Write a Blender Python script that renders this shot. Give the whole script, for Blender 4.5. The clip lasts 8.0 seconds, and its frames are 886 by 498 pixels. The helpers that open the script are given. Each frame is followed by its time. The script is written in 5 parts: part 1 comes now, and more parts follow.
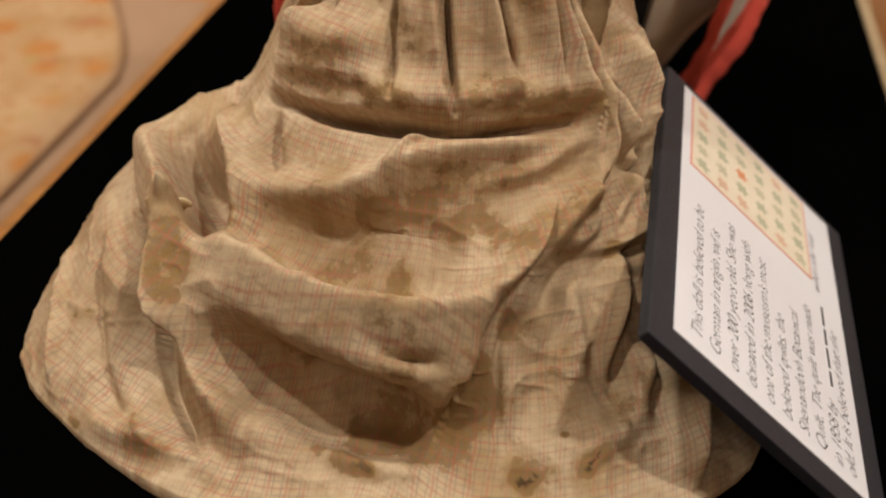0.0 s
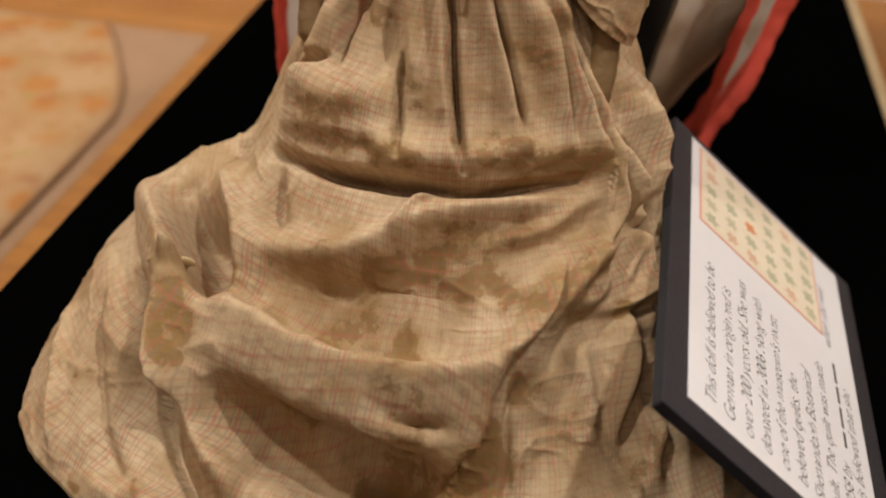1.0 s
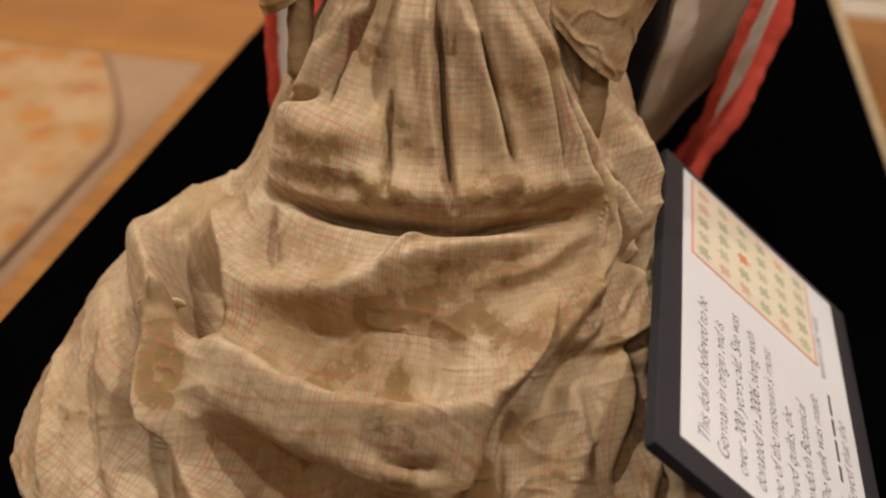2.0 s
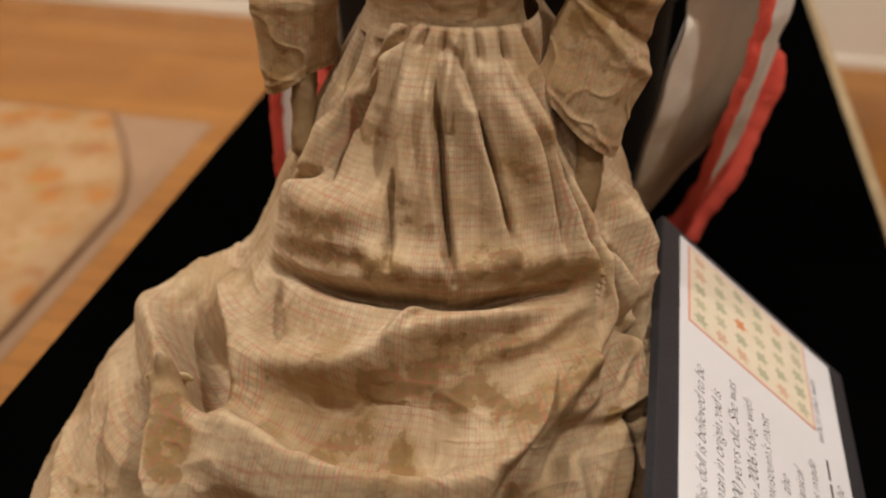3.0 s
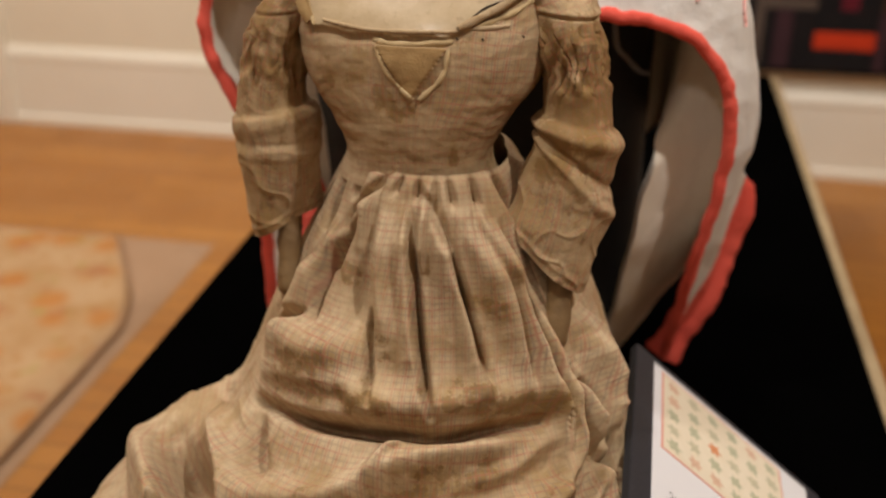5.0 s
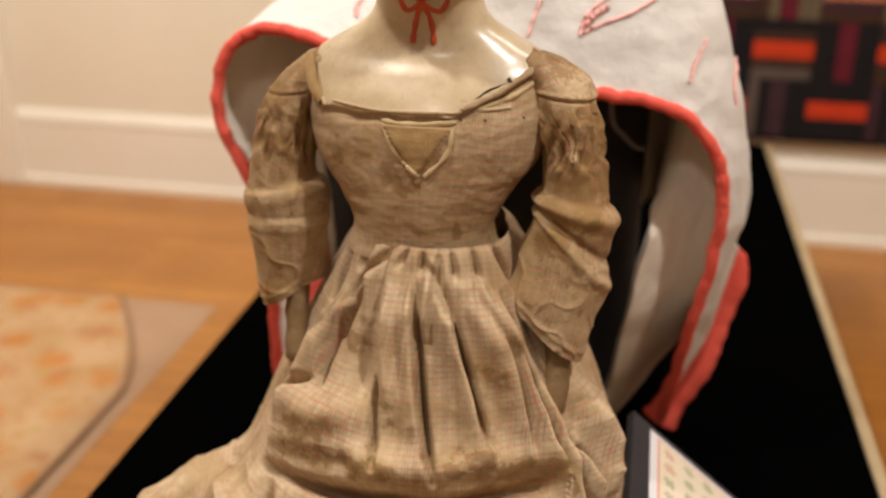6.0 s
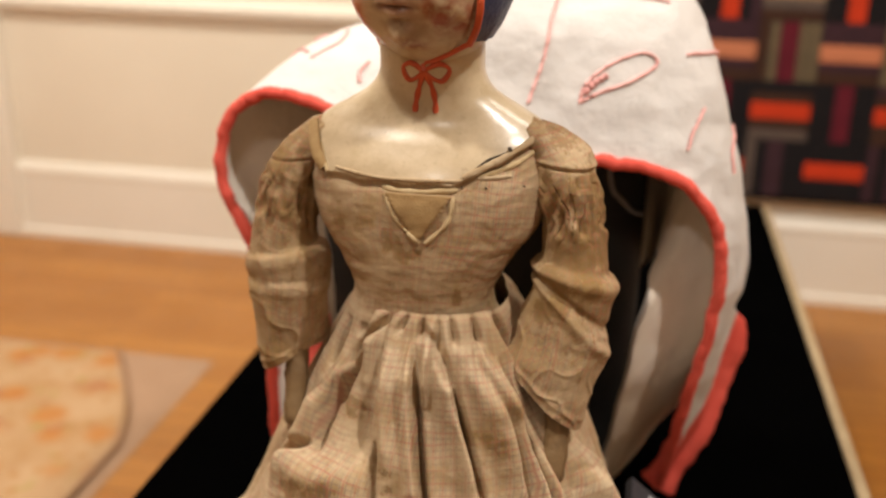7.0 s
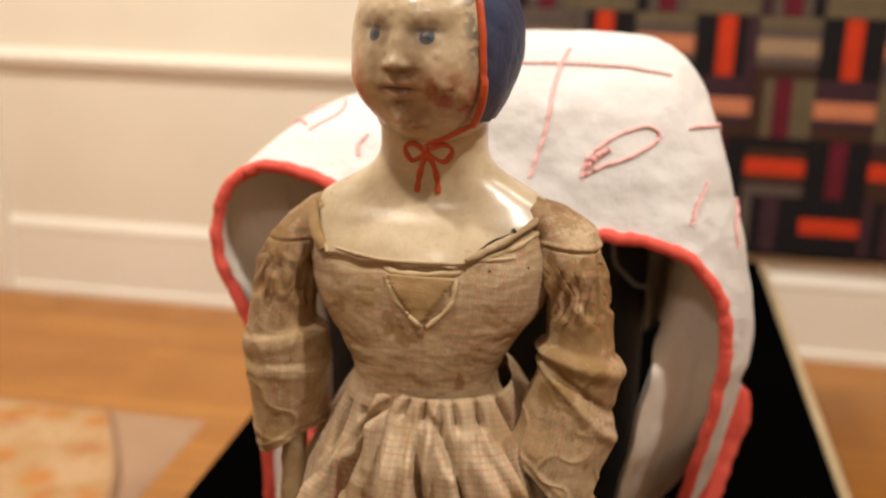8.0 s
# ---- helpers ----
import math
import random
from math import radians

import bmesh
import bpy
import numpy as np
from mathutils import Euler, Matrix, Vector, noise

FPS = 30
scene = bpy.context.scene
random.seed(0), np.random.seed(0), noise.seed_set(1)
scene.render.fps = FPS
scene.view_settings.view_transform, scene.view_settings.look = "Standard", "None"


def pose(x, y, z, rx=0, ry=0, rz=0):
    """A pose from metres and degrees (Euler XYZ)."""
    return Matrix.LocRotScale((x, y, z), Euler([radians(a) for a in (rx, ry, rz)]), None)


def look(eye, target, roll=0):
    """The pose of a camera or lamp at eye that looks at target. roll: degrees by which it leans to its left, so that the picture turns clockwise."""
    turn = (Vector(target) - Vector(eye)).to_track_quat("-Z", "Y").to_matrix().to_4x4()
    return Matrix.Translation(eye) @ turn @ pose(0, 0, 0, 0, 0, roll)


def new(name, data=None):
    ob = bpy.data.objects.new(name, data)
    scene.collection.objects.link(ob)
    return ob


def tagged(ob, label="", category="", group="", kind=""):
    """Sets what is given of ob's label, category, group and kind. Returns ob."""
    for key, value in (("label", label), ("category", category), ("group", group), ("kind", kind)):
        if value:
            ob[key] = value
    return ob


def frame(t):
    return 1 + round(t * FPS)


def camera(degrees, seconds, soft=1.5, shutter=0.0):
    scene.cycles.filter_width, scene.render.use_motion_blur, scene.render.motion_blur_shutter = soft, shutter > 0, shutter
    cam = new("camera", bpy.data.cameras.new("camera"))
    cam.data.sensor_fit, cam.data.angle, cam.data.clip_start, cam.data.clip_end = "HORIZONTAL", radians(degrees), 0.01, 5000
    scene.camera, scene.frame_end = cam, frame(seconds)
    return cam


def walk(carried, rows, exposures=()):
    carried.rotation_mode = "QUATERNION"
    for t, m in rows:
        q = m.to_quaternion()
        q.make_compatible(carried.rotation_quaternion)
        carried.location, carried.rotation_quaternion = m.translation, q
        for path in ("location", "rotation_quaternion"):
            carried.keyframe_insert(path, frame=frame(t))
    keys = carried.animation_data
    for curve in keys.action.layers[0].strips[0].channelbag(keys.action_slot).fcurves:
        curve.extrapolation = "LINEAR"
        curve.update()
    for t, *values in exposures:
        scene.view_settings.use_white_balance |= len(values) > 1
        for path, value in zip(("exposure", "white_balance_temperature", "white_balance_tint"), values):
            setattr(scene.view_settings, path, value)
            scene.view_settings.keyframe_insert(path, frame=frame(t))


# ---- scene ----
cam = camera(46.5, 8.0, soft=2.2)
PATH = [
    (0, (-0.076, 0.047, 1.008), (-0.346, 1.626, -0.19), 2.8),
    (0.5, (-0.089, 0.064, 1.019), (-0.352, 1.662, -0.156), 3.1),
    (1, (-0.091, 0.072, 1.023), (-0.359, 1.678, -0.139), 2.9),
    (2.5, (-0.084, 0.085, 1.048), (-0.366, 1.729, -0.056), 1.7),
    (3, (-0.082, 0.08, 1.065), (-0.378, 1.749, 0.004), 1.3),
    (3.5, (-0.075, 0.074, 1.074), (-0.37, 1.774, 0.062), 1.2),
    (4, (-0.067, 0.06, 1.08), (-0.354, 1.783, 0.106), 1.1),
    (4.5, (-0.061, 0.061, 1.09), (-0.374, 1.798, 0.149), 0.4),
    (5, (-0.053, 0.06, 1.109), (-0.383, 1.824, 0.226), 0.2),
    (6.5, (-0.052, 0.024, 1.139), (-0.391, 1.853, 0.407), 0.9),
    (7, (-0.054, 0.032, 1.146), (-0.395, 1.88, 0.461), 1.2),
    (7.5, (-0.056, 0.044, 1.155), (-0.39, 1.911, 0.519), 1.2),
    (8, (-0.069, 0.058, 1.169), (-0.4, 1.936, 0.567), 1.3),
]
walk(cam, [(t, look(eye, target, roll)) for t, eye, target, roll in PATH],
     exposures=((0.0, 0.1), (3.5, 0.0), (4.6, 0.0), (5.2, 0.08), (6.4, 0.42), (8.0, 0.42)))
cam.data.dof.use_dof, cam.data.dof.focus_distance, cam.data.dof.aperture_fstop = True, 0.80, 3.2

# ---- light: a gallery at night, lit by warm lamps in the ceiling, with an added front fill
world = bpy.data.worlds.new("world")
scene.world = world
world.use_nodes = True
world.node_tree.nodes["Background"].inputs[0].default_value = (1.0, 0.9, 0.78, 1)
world.node_tree.nodes["Background"].inputs[1].default_value = 0.03


def lamp(x, y, z, target, watts, size, colour=(1.0, 0.935, 0.86)):
    data = bpy.data.lights.new("overhead_light", "AREA")
    data.shape, data.size, data.energy, data.color = "DISK", size, watts, colour
    ob = new("overhead_light", data)
    ob.matrix_world = look((x, y, z), target)
    return ob


lamp(-0.85, 0.40, 2.72, (-0.25, 0.75, 0.6), 19, 0.10)
lamp(0.85, 0.42, 2.72, (-0.1, 0.85, 0.7), 24.5, 0.10)
lamp(-1.5, 1.6, 2.72, (-1.5, 2.7, 0.5), 37, 0.5)
lamp(0.9, 1.6, 2.72, (0.8, 2.7, 0.4), 13, 0.5)
# unseen fill from the front, added in place of the room's bounced light
lamp(-0.4, -1.3, 2.72, (-0.15, 1.0, 0.8), 6, 0.2)


# ---- materials
def material(name):
    m = bpy.data.materials.new(name)
    m.use_nodes = True
    return m, m.node_tree, m.node_tree.nodes["Principled BSDF"]


def node(tree, kind, **values):
    n = tree.nodes.new(kind)
    for key, value in values.items():
        n.inputs[key].default_value = value
    return n


def mixed(tree, factor, a, b, mode="MIX"):
    """A colour mix; factor, a and b are sockets or values."""
    n = tree.nodes.new("ShaderNodeMix")
    n.data_type, n.blend_type = "RGBA", mode
    for slot, value in ((0, factor), (6, a), (7, b)):
        if isinstance(value, bpy.types.NodeSocket):
            tree.links.new(value, n.inputs[slot])
        elif slot:
            n.inputs[slot].default_value = (*value, 1)
        else:
            n.inputs[slot].default_value = value
    return n.outputs[2]


def ramp(tree, source, low, high, a=0.0, b=1.0):
    n = node(tree, "ShaderNodeMapRange")
    n.inputs[1].default_value, n.inputs[2].default_value, n.inputs[3].default_value, n.inputs[4].default_value = low, high, a, b
    tree.links.new(source, n.inputs[0])
    return n.outputs[0]


def coords(tree, kind="Object", scale=(1, 1, 1)):
    c = tree.nodes.new("ShaderNodeTexCoord")
    m = node(tree, "ShaderNodeMapping", Scale=scale)
    tree.links.new(c.outputs[kind], m.inputs[0])
    return m.outputs[0]


def noise_of(tree, where, scale, detail=4.0, rough=0.55):
    n = node(tree, "ShaderNodeTexNoise", Scale=scale, Detail=detail, Roughness=rough)
    tree.links.new(where, n.inputs["Vector"])
    return n.outputs[0]


def attribute(tree, name):
    n = tree.nodes.new("ShaderNodeAttribute")
    n.attribute_name = name
    return n


def bumped(tree, shader, height, strength, distance):
    n = node(tree, "ShaderNodeBump", Strength=strength, Distance=distance)
    tree.links.new(height, n.inputs["Height"])
    tree.links.new(n.outputs[0], shader.inputs["Normal"])


def plain(name, a, b, scale=20.0, rough=0.6, bump=0.1, fine=200.0, metal=0.0, distance=0.002):
    """A surface that varies between two colours, with a fine relief."""
    m, tree, s = material(name)
    where = coords(tree)
    big, small = noise_of(tree, where, scale), noise_of(tree, where, fine, 3)
    tree.links.new(mixed(tree, ramp(tree, big, 0.3, 0.7), a, b), s.inputs["Base Color"])
    tree.links.new(ramp(tree, small, 0.2, 0.8, rough - 0.08, min(1.0, rough + 0.08)), s.inputs["Roughness"])
    s.inputs["Metallic"].default_value = metal
    bumped(tree, s, small, bump, distance)
    return m


def math_of(tree, op, a, b=0.0):
    n = tree.nodes.new("ShaderNodeMath")
    n.operation = op
    for slot, value in ((0, a), (1, b)):
        if isinstance(value, bpy.types.NodeSocket):
            tree.links.new(value, n.inputs[slot])
        else:
            n.inputs[slot].default_value = value
    return n.outputs[0]


def dress_cloth():
    """Aged linen, woven with a thin red and grey check, with brown stains."""
    m, tree, s = material("aged_checked_linen")
    uv = tree.nodes.new("ShaderNodeUVMap")
    uv.uv_map = "cloth"
    split = tree.nodes.new("ShaderNodeSeparateXYZ")
    wobble = node(tree, "ShaderNodeTexNoise", Scale=14.0, Detail=2.0)
    tree.links.new(uv.outputs[0], wobble.inputs["Vector"])
    shift = tree.nodes.new("ShaderNodeMixRGB")
    shift.blend_type = "LINEAR_LIGHT"
    shift.inputs[0].default_value = 0.006
    tree.links.new(uv.outputs[0], shift.inputs[1])
    tree.links.new(wobble.outputs[1], shift.inputs[2])
    tree.links.new(shift.outputs[0], split.inputs[0])
    where = coords(tree)
    blotch, cloud, grain = noise_of(tree, where, 9.0, 5), noise_of(tree, where, 38.0, 5, 0.65), noise_of(tree, where, 900.0, 2)
    base = mixed(tree, ramp(tree, blotch, 0.35, 0.68), (0.55, 0.425, 0.275), (0.42, 0.30, 0.17))
    base = mixed(tree, ramp(tree, cloud, 0.50, 0.72, 0, 0.55), base, (0.30, 0.20, 0.095))
    tide = noise_of(tree, where, 17.0, 7, 0.68)
    base = mixed(tree, ramp(tree, tide, 0.52, 0.60, 0, 0.5), base, (0.33, 0.21, 0.085))
    base = mixed(tree, ramp(tree, noise_of(tree, where, 55.0, 6, 0.7), 0.62, 0.68, 0, 0.5), base, (0.22, 0.13, 0.05))

    def lines(axis, pitch, width, offset=0.0):
        at = math_of(tree, "FRACT", math_of(tree, "ADD", math_of(tree, "MULTIPLY", split.outputs[axis], 1 / pitch), offset))
        return ramp(tree, math_of(tree, "ABSOLUTE", math_of(tree, "SUBTRACT", at, 0.5)), width, width * 0.4)

    fade = ramp(tree, noise_of(tree, where, 22.0, 5, 0.7), 0.38, 0.62, 0.18, 1.0)
    bare = math_of(tree, "SUBTRACT", 1.0, attribute(tree, "bare").outputs["Fac"])
    fade = math_of(tree, "MULTIPLY", fade, bare)
    red = math_of(tree, "MAXIMUM", lines(0, 0.0106, 0.11), lines(1, 0.0106, 0.11))
    grey = math_of(tree, "MAXIMUM", lines(0, 0.0053, 0.14), math_of(tree, "MULTIPLY", lines(1, 0.0106, 0.10, 0.5), 0.7))
    # besides the stains, this mask carries shade painted into the sleeve creases
    mark = attribute(tree, "stain").outputs["Fac"]
    stain_and_shade = math_of(tree, "MULTIPLY", mark, ramp(tree, cloud, 0.32, 0.55, 0.25, 1.15))
    base = mixed(tree, ramp(tree, stain_and_shade, 0.0, 1.0, 0, 0.72), base, (0.27, 0.165, 0.05))
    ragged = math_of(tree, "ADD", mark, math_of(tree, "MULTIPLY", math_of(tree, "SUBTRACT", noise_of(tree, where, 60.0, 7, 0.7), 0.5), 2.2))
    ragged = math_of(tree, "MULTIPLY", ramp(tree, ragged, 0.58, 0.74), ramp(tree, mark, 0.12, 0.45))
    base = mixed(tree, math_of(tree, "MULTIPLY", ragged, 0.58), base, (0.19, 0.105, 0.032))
    base = mixed(tree, math_of(tree, "MULTIPLY", math_of(tree, "MULTIPLY", grey, fade), 0.50), base, (0.19, 0.15, 0.13))
    base = mixed(tree, math_of(tree, "MULTIPLY", math_of(tree, "MULTIPLY", red, fade), 0.52), base, (0.37, 0.12, 0.09))
    base = mixed(tree, ramp(tree, stain_and_shade, 1.35, 1.75, 0, 0.95), base, (0.015, 0.01, 0.006))
    tree.links.new(base, s.inputs["Base Color"])
    s.inputs["Roughness"].default_value = 0.92
    s.inputs["Specular IOR Level"].default_value = 0.2
    crease = math_of(tree, "ABSOLUTE", math_of(tree, "SUBTRACT", noise_of(tree, where, 34.0, 3, 0.5), 0.5))
    weave = math_of(tree, "ADD", math_of(tree, "MULTIPLY", grain, 0.22), math_of(tree, "MULTIPLY", noise_of(tree, where, 130.0, 4), 0.28))
    weave = math_of(tree, "SUBTRACT", weave, math_of(tree, "MULTIPLY", ramp(tree, crease, 0.0, 0.10, 1.0, 0.0), 0.22))
    bumped(tree, s, weave, 0.45, 0.0035)
    return m


def painted_skin():
    """Yellowed, crazed paint on papier-mache under a glossy varnish; the paint attribute carries its coloured marks and
    the shade painted on the face.
    """
    m, tree, s = material("varnished_painted_head")
    where = coords(tree)
    blotch, fine = noise_of(tree, where, 30.0, 5, 0.6), noise_of(tree, where, 160.0, 4, 0.65)
    base = mixed(tree, ramp(tree, blotch, 0.35, 0.7), (0.57, 0.45, 0.29), (0.41, 0.30, 0.165))
    base = mixed(tree, ramp(tree, fine, 0.58, 0.72, 0, 0.28), base, (0.22, 0.14, 0.07))
    paint = attribute(tree, "paint")
    broken = math_of(tree, "MULTIPLY", paint.outputs["Alpha"], ramp(tree, fine, 0.3, 0.5, 0.75, 1.05))
    tree.links.new(mixed(tree, broken, base, paint.outputs["Color"]), s.inputs["Base Color"])
    tree.links.new(ramp(tree, blotch, 0.3, 0.7, 0.30, 0.46), s.inputs["Roughness"])
    s.inputs["Coat Weight"].default_value, s.inputs["Coat Roughness"].default_value = 0.45, 0.21
    bumped(tree, s, fine, 0.2, 0.0012)
    return m


def floor_wood():
    m, tree, s = material("varnished_oak_boards")
    where = coords(tree)
    bricks = node(tree, "ShaderNodeTexBrick", Scale=1.0)
    bricks.inputs["Color1"].default_value, bricks.inputs["Color2"].default_value = (0.47, 0.20, 0.036, 1), (0.38, 0.148, 0.024, 1)
    bricks.inputs["Mortar"].default_value = (0.17, 0.065, 0.015, 1)
    bricks.inputs["Mortar Size"].default_value, bricks.inputs["Brick Width"].default_value, bricks.inputs["Row Height"].default_value = 0.002, 0.9, 0.06
    tree.links.new(where, bricks.inputs["Vector"])
    grain = noise_of(tree, coords(tree, scale=(2, 45, 2)), 2.0, 5)
    col = mixed(tree, ramp(tree, grain, 0.35, 0.75, 0, 0.6), bricks.outputs[0], (0.30, 0.12, 0.024))
    col = mixed(tree, ramp(tree, noise_of(tree, where, 2.2, 4), 0.45, 0.72, 0, 0.6), col, (0.26, 0.10, 0.02))
    tree.links.new(col, s.inputs["Base Color"])
    tree.links.new(ramp(tree, noise_of(tree, where, 7.0), 0.3, 0.7, 0.28, 0.45), s.inputs["Roughness"])
    bumped(tree, s, grain, 0.05, 0.001)
    return m


def floral_cloth():
    """Cream cotton printed with orange and brown flowers."""
    m, tree, s = material("floral_print")
    where = coords(tree)
    v = node(tree, "ShaderNodeTexVoronoi", Scale=9.0)
    tree.links.new(where, v.inputs["Vector"])
    v2 = node(tree, "ShaderNodeTexVoronoi", Scale=24.0)
    tree.links.new(where, v2.inputs["Vector"])
    base = mixed(tree, ramp(tree, noise_of(tree, where, 8.0), 0.35, 0.65), (0.48, 0.31, 0.165), (0.41, 0.235, 0.10))
    base = mixed(tree, ramp(tree, v.outputs["Distance"], 0.45, 0.25, 0, 0.8), base, (0.45, 0.17, 0.028))
    base = mixed(tree, ramp(tree, v2.outputs["Distance"], 0.32, 0.2, 0, 0.6), base, (0.40, 0.19, 0.05))
    base = mixed(tree, ramp(tree, noise_of(tree, where, 16.0, 3), 0.60, 0.68, 0, 0.5), base, (0.36, 0.10, 0.04))
    base = mixed(tree, ramp(tree, noise_of(tree, coords(tree, scale=(1.3, 1.1, 1)), 13.0, 3), 0.62, 0.7, 0, 0.6), base, (0.33, 0.27, 0.06))
    tree.links.new(base, s.inputs["Base Color"])
    s.inputs["Roughness"].default_value = 0.9
    bumped(tree, s, noise_of(tree, where, 60.0), 0.2, 0.003)
    return m


def fabric(name, a, b, weave=500.0, puffs=26.0, depth=0.004):
    m, tree, s = material(name)
    where = coords(tree)
    tree.links.new(mixed(tree, ramp(tree, noise_of(tree, where, 12.0), 0.3, 0.7), a, b), s.inputs["Base Color"])
    s.inputs["Roughness"].default_value, s.inputs["Specular IOR Level"].default_value = 0.93, 0.2
    bumped(tree, s, math_of(tree, "ADD", noise_of(tree, where, puffs, 3), math_of(tree, "MULTIPLY", noise_of(tree, where, weave, 2), 0.12)), 0.5, depth)
    return m


DRESS, SKIN = dress_cloth(), painted_skin()
BLUE = plain("blue_bonnet_paint", (0.012, 0.02, 0.06), (0.022, 0.035, 0.085), 60, 0.45, 0.3, 300)
RED = plain("red_paint", (0.54, 0.085, 0.024), (0.42, 0.055, 0.018), 80, 0.4, 0.2, 300)
LINING = plain("pale_frayed_lining", (0.58, 0.45, 0.26), (0.45, 0.32, 0.16), 60, 0.9, 0.3, 500)
LEATHER = plain("brown_leather_arm", (0.21, 0.13, 0.055), (0.14, 0.08, 0.032), 45, 0.65, 0.5, 220)
PATCH = plain("brown_cotton_underlayer", (0.38, 0.245, 0.10), (0.27, 0.16, 0.06), 70, 0.85, 0.3, 500)
THREAD = plain("dark_stitching", (0.035, 0.022, 0.012), (0.05, 0.03, 0.02), 60, 0.9)
BLACK = plain("black_cloth", (0.0008, 0.0008, 0.0008), (0.0012, 0.0011, 0.0011), 8, 0.95, 0.2, 900)
BLACK.node_tree.nodes["Principled BSDF"].inputs["Specular IOR Level"].default_value = 0.0
RIM = plain("pale_wood_edge", (0.42, 0.32, 0.19), (0.34, 0.25, 0.14), 14, 0.6)
WALL = plain("cream_wall_paint", (0.76, 0.68, 0.55), (0.72, 0.64, 0.51), 3, 0.6, 0.06, 120)
TRIM = plain("white_trim_paint", (0.80, 0.74, 0.64), (0.77, 0.71, 0.60), 4, 0.35, 0.04, 90)
CEILING = plain("white_ceiling_paint", (0.8, 0.77, 0.7), (0.77, 0.74, 0.68), 3, 0.8)
OAK, FLORAL = floor_wood(), floral_cloth()
BORDER = fabric("pinkish_beige_border", (0.40, 0.255, 0.16), (0.37, 0.23, 0.14))
QUILT = fabric("white_quilted_cotton", (0.65, 0.62, 0.59), (0.60, 0.565, 0.53), 500, 24, 0.010)
BACKING = fabric("beige_quilt_backing", (0.80, 0.73, 0.64), (0.72, 0.64, 0.53), 500, 30, 0.006)
BINDING = fabric("red_binding", (0.78, 0.13, 0.095), (0.66, 0.085, 0.06), 400, 90, 0.006)
STITCH = plain("red_embroidery", (0.80, 0.44, 0.40), (0.76, 0.36, 0.32), 40, 0.8)
BOARD = plain("charcoal_foam_board", (0.012, 0.013, 0.021), (0.017, 0.018, 0.028), 30, 0.55, 0.1, 400)
FOAM = plain("black_foam_core", (0.03, 0.03, 0.036), (0.012, 0.012, 0.015), 400, 0.9, 0.8, 900)
PAPER = plain("white_paper", (0.77, 0.77, 0.81), (0.75, 0.75, 0.79), 10, 0.5, 0.03, 300)
INK = plain("black_ink", (0.075, 0.075, 0.08), (0.10, 0.10, 0.105), 50, 0.6)
CORD = plain("grey_cord", (0.12, 0.11, 0.10), (0.08, 0.07, 0.07), 50, 0.8)
FORM = plain("black_display_form", (0.003, 0.003, 0.003), (0.005, 0.0045, 0.004), 20, 0.8, 0.1, 200)


# ---- mesh helpers
def linked(name, verts, faces, mats, slots=None, parent=None, label="", smooth_shade=True):
    me = bpy.data.meshes.new(name)
    me.from_pydata([tuple(v) for v in verts], [], [tuple(f) for f in faces])
    for m in (mats if isinstance(mats, (list, tuple)) else [mats]):
        me.materials.append(m)
    if slots is not None:
        me.polygons.foreach_set("material_index", slots)
    me.polygons.foreach_set("use_smooth", [smooth_shade] * len(me.polygons))
    me.update()
    ob = new(name, me)
    if parent is not None:
        ob.parent = parent
    if label:
        tagged(ob, label)
    return ob


def part(name, bm, mat, parent=None, label="", shade=False):
    me = bpy.data.meshes.new(name)
    bmesh.ops.recalc_face_normals(bm, faces=bm.faces[:])
    bm.to_mesh(me)
    bm.free()
    me.materials.append(mat)
    me.polygons.foreach_set("use_smooth", [shade] * len(me.polygons))
    ob = new(name, me)
    if parent is not None:
        ob.parent = parent
    if label:
        tagged(ob, label)
    return ob


def box(x0, x1, y0, y1, z0, z1, bevel=0.0, m=None):
    bm = bmesh.new()
    bmesh.ops.create_cube(bm, size=1)
    bmesh.ops.transform(bm, matrix=Matrix.Translation(((x0 + x1) / 2, (y0 + y1) / 2, (z0 + z1) / 2)) @ Matrix.Diagonal((x1 - x0, y1 - y0, z1 - z0, 1)), verts=bm.verts)
    if bevel:
        bmesh.ops.bevel(bm, geom=bm.edges[:], offset=bevel, segments=2, affect="EDGES", profile=0.5)
    if m is not None:
        bmesh.ops.transform(bm, matrix=m, verts=bm.verts)
    return bm


def empty(name, label, category, group="", kind=""):
    return tagged(new(name), label, category, group, kind)


def quads(n, m, wrap, offset=0):
    i, j = np.meshgrid(np.arange(n if wrap else n - 1), np.arange(m - 1), indexing="ij")
    k = (i + 1) % n
    return (np.stack((i * m + j, i * m + j + 1, k * m + j + 1, k * m + j), 2).reshape(-1, 4) + offset)


def tube_points(points, radius, sides=8, flat=1.0, taper=None):
    """Rings round a smooth line: an array (sides, n, 3)."""
    p = np.array(points, float)
    n = len(p)
    t = np.gradient(p, axis=0)
    t /= np.maximum(np.linalg.norm(t, axis=1, keepdims=True), 1e-9)
    up = np.where(np.abs(t[:, 1:2]) > 0.9, np.array([[0, 0, 1.0]]), np.array([[0, 1.0, 0]]))
    a = np.cross(t, up)
    a /= np.linalg.norm(a, axis=1, keepdims=True)
    b = np.cross(t, a)
    r = radius * (np.ones(n) if taper is None else taper)
    w = np.linspace(0, 2 * np.pi, sides, endpoint=False)
    return p[None] + np.cos(w)[:, None, None] * a[None] * r[None, :, None] + np.sin(w)[:, None, None] * b[None] * r[None, :, None] * flat


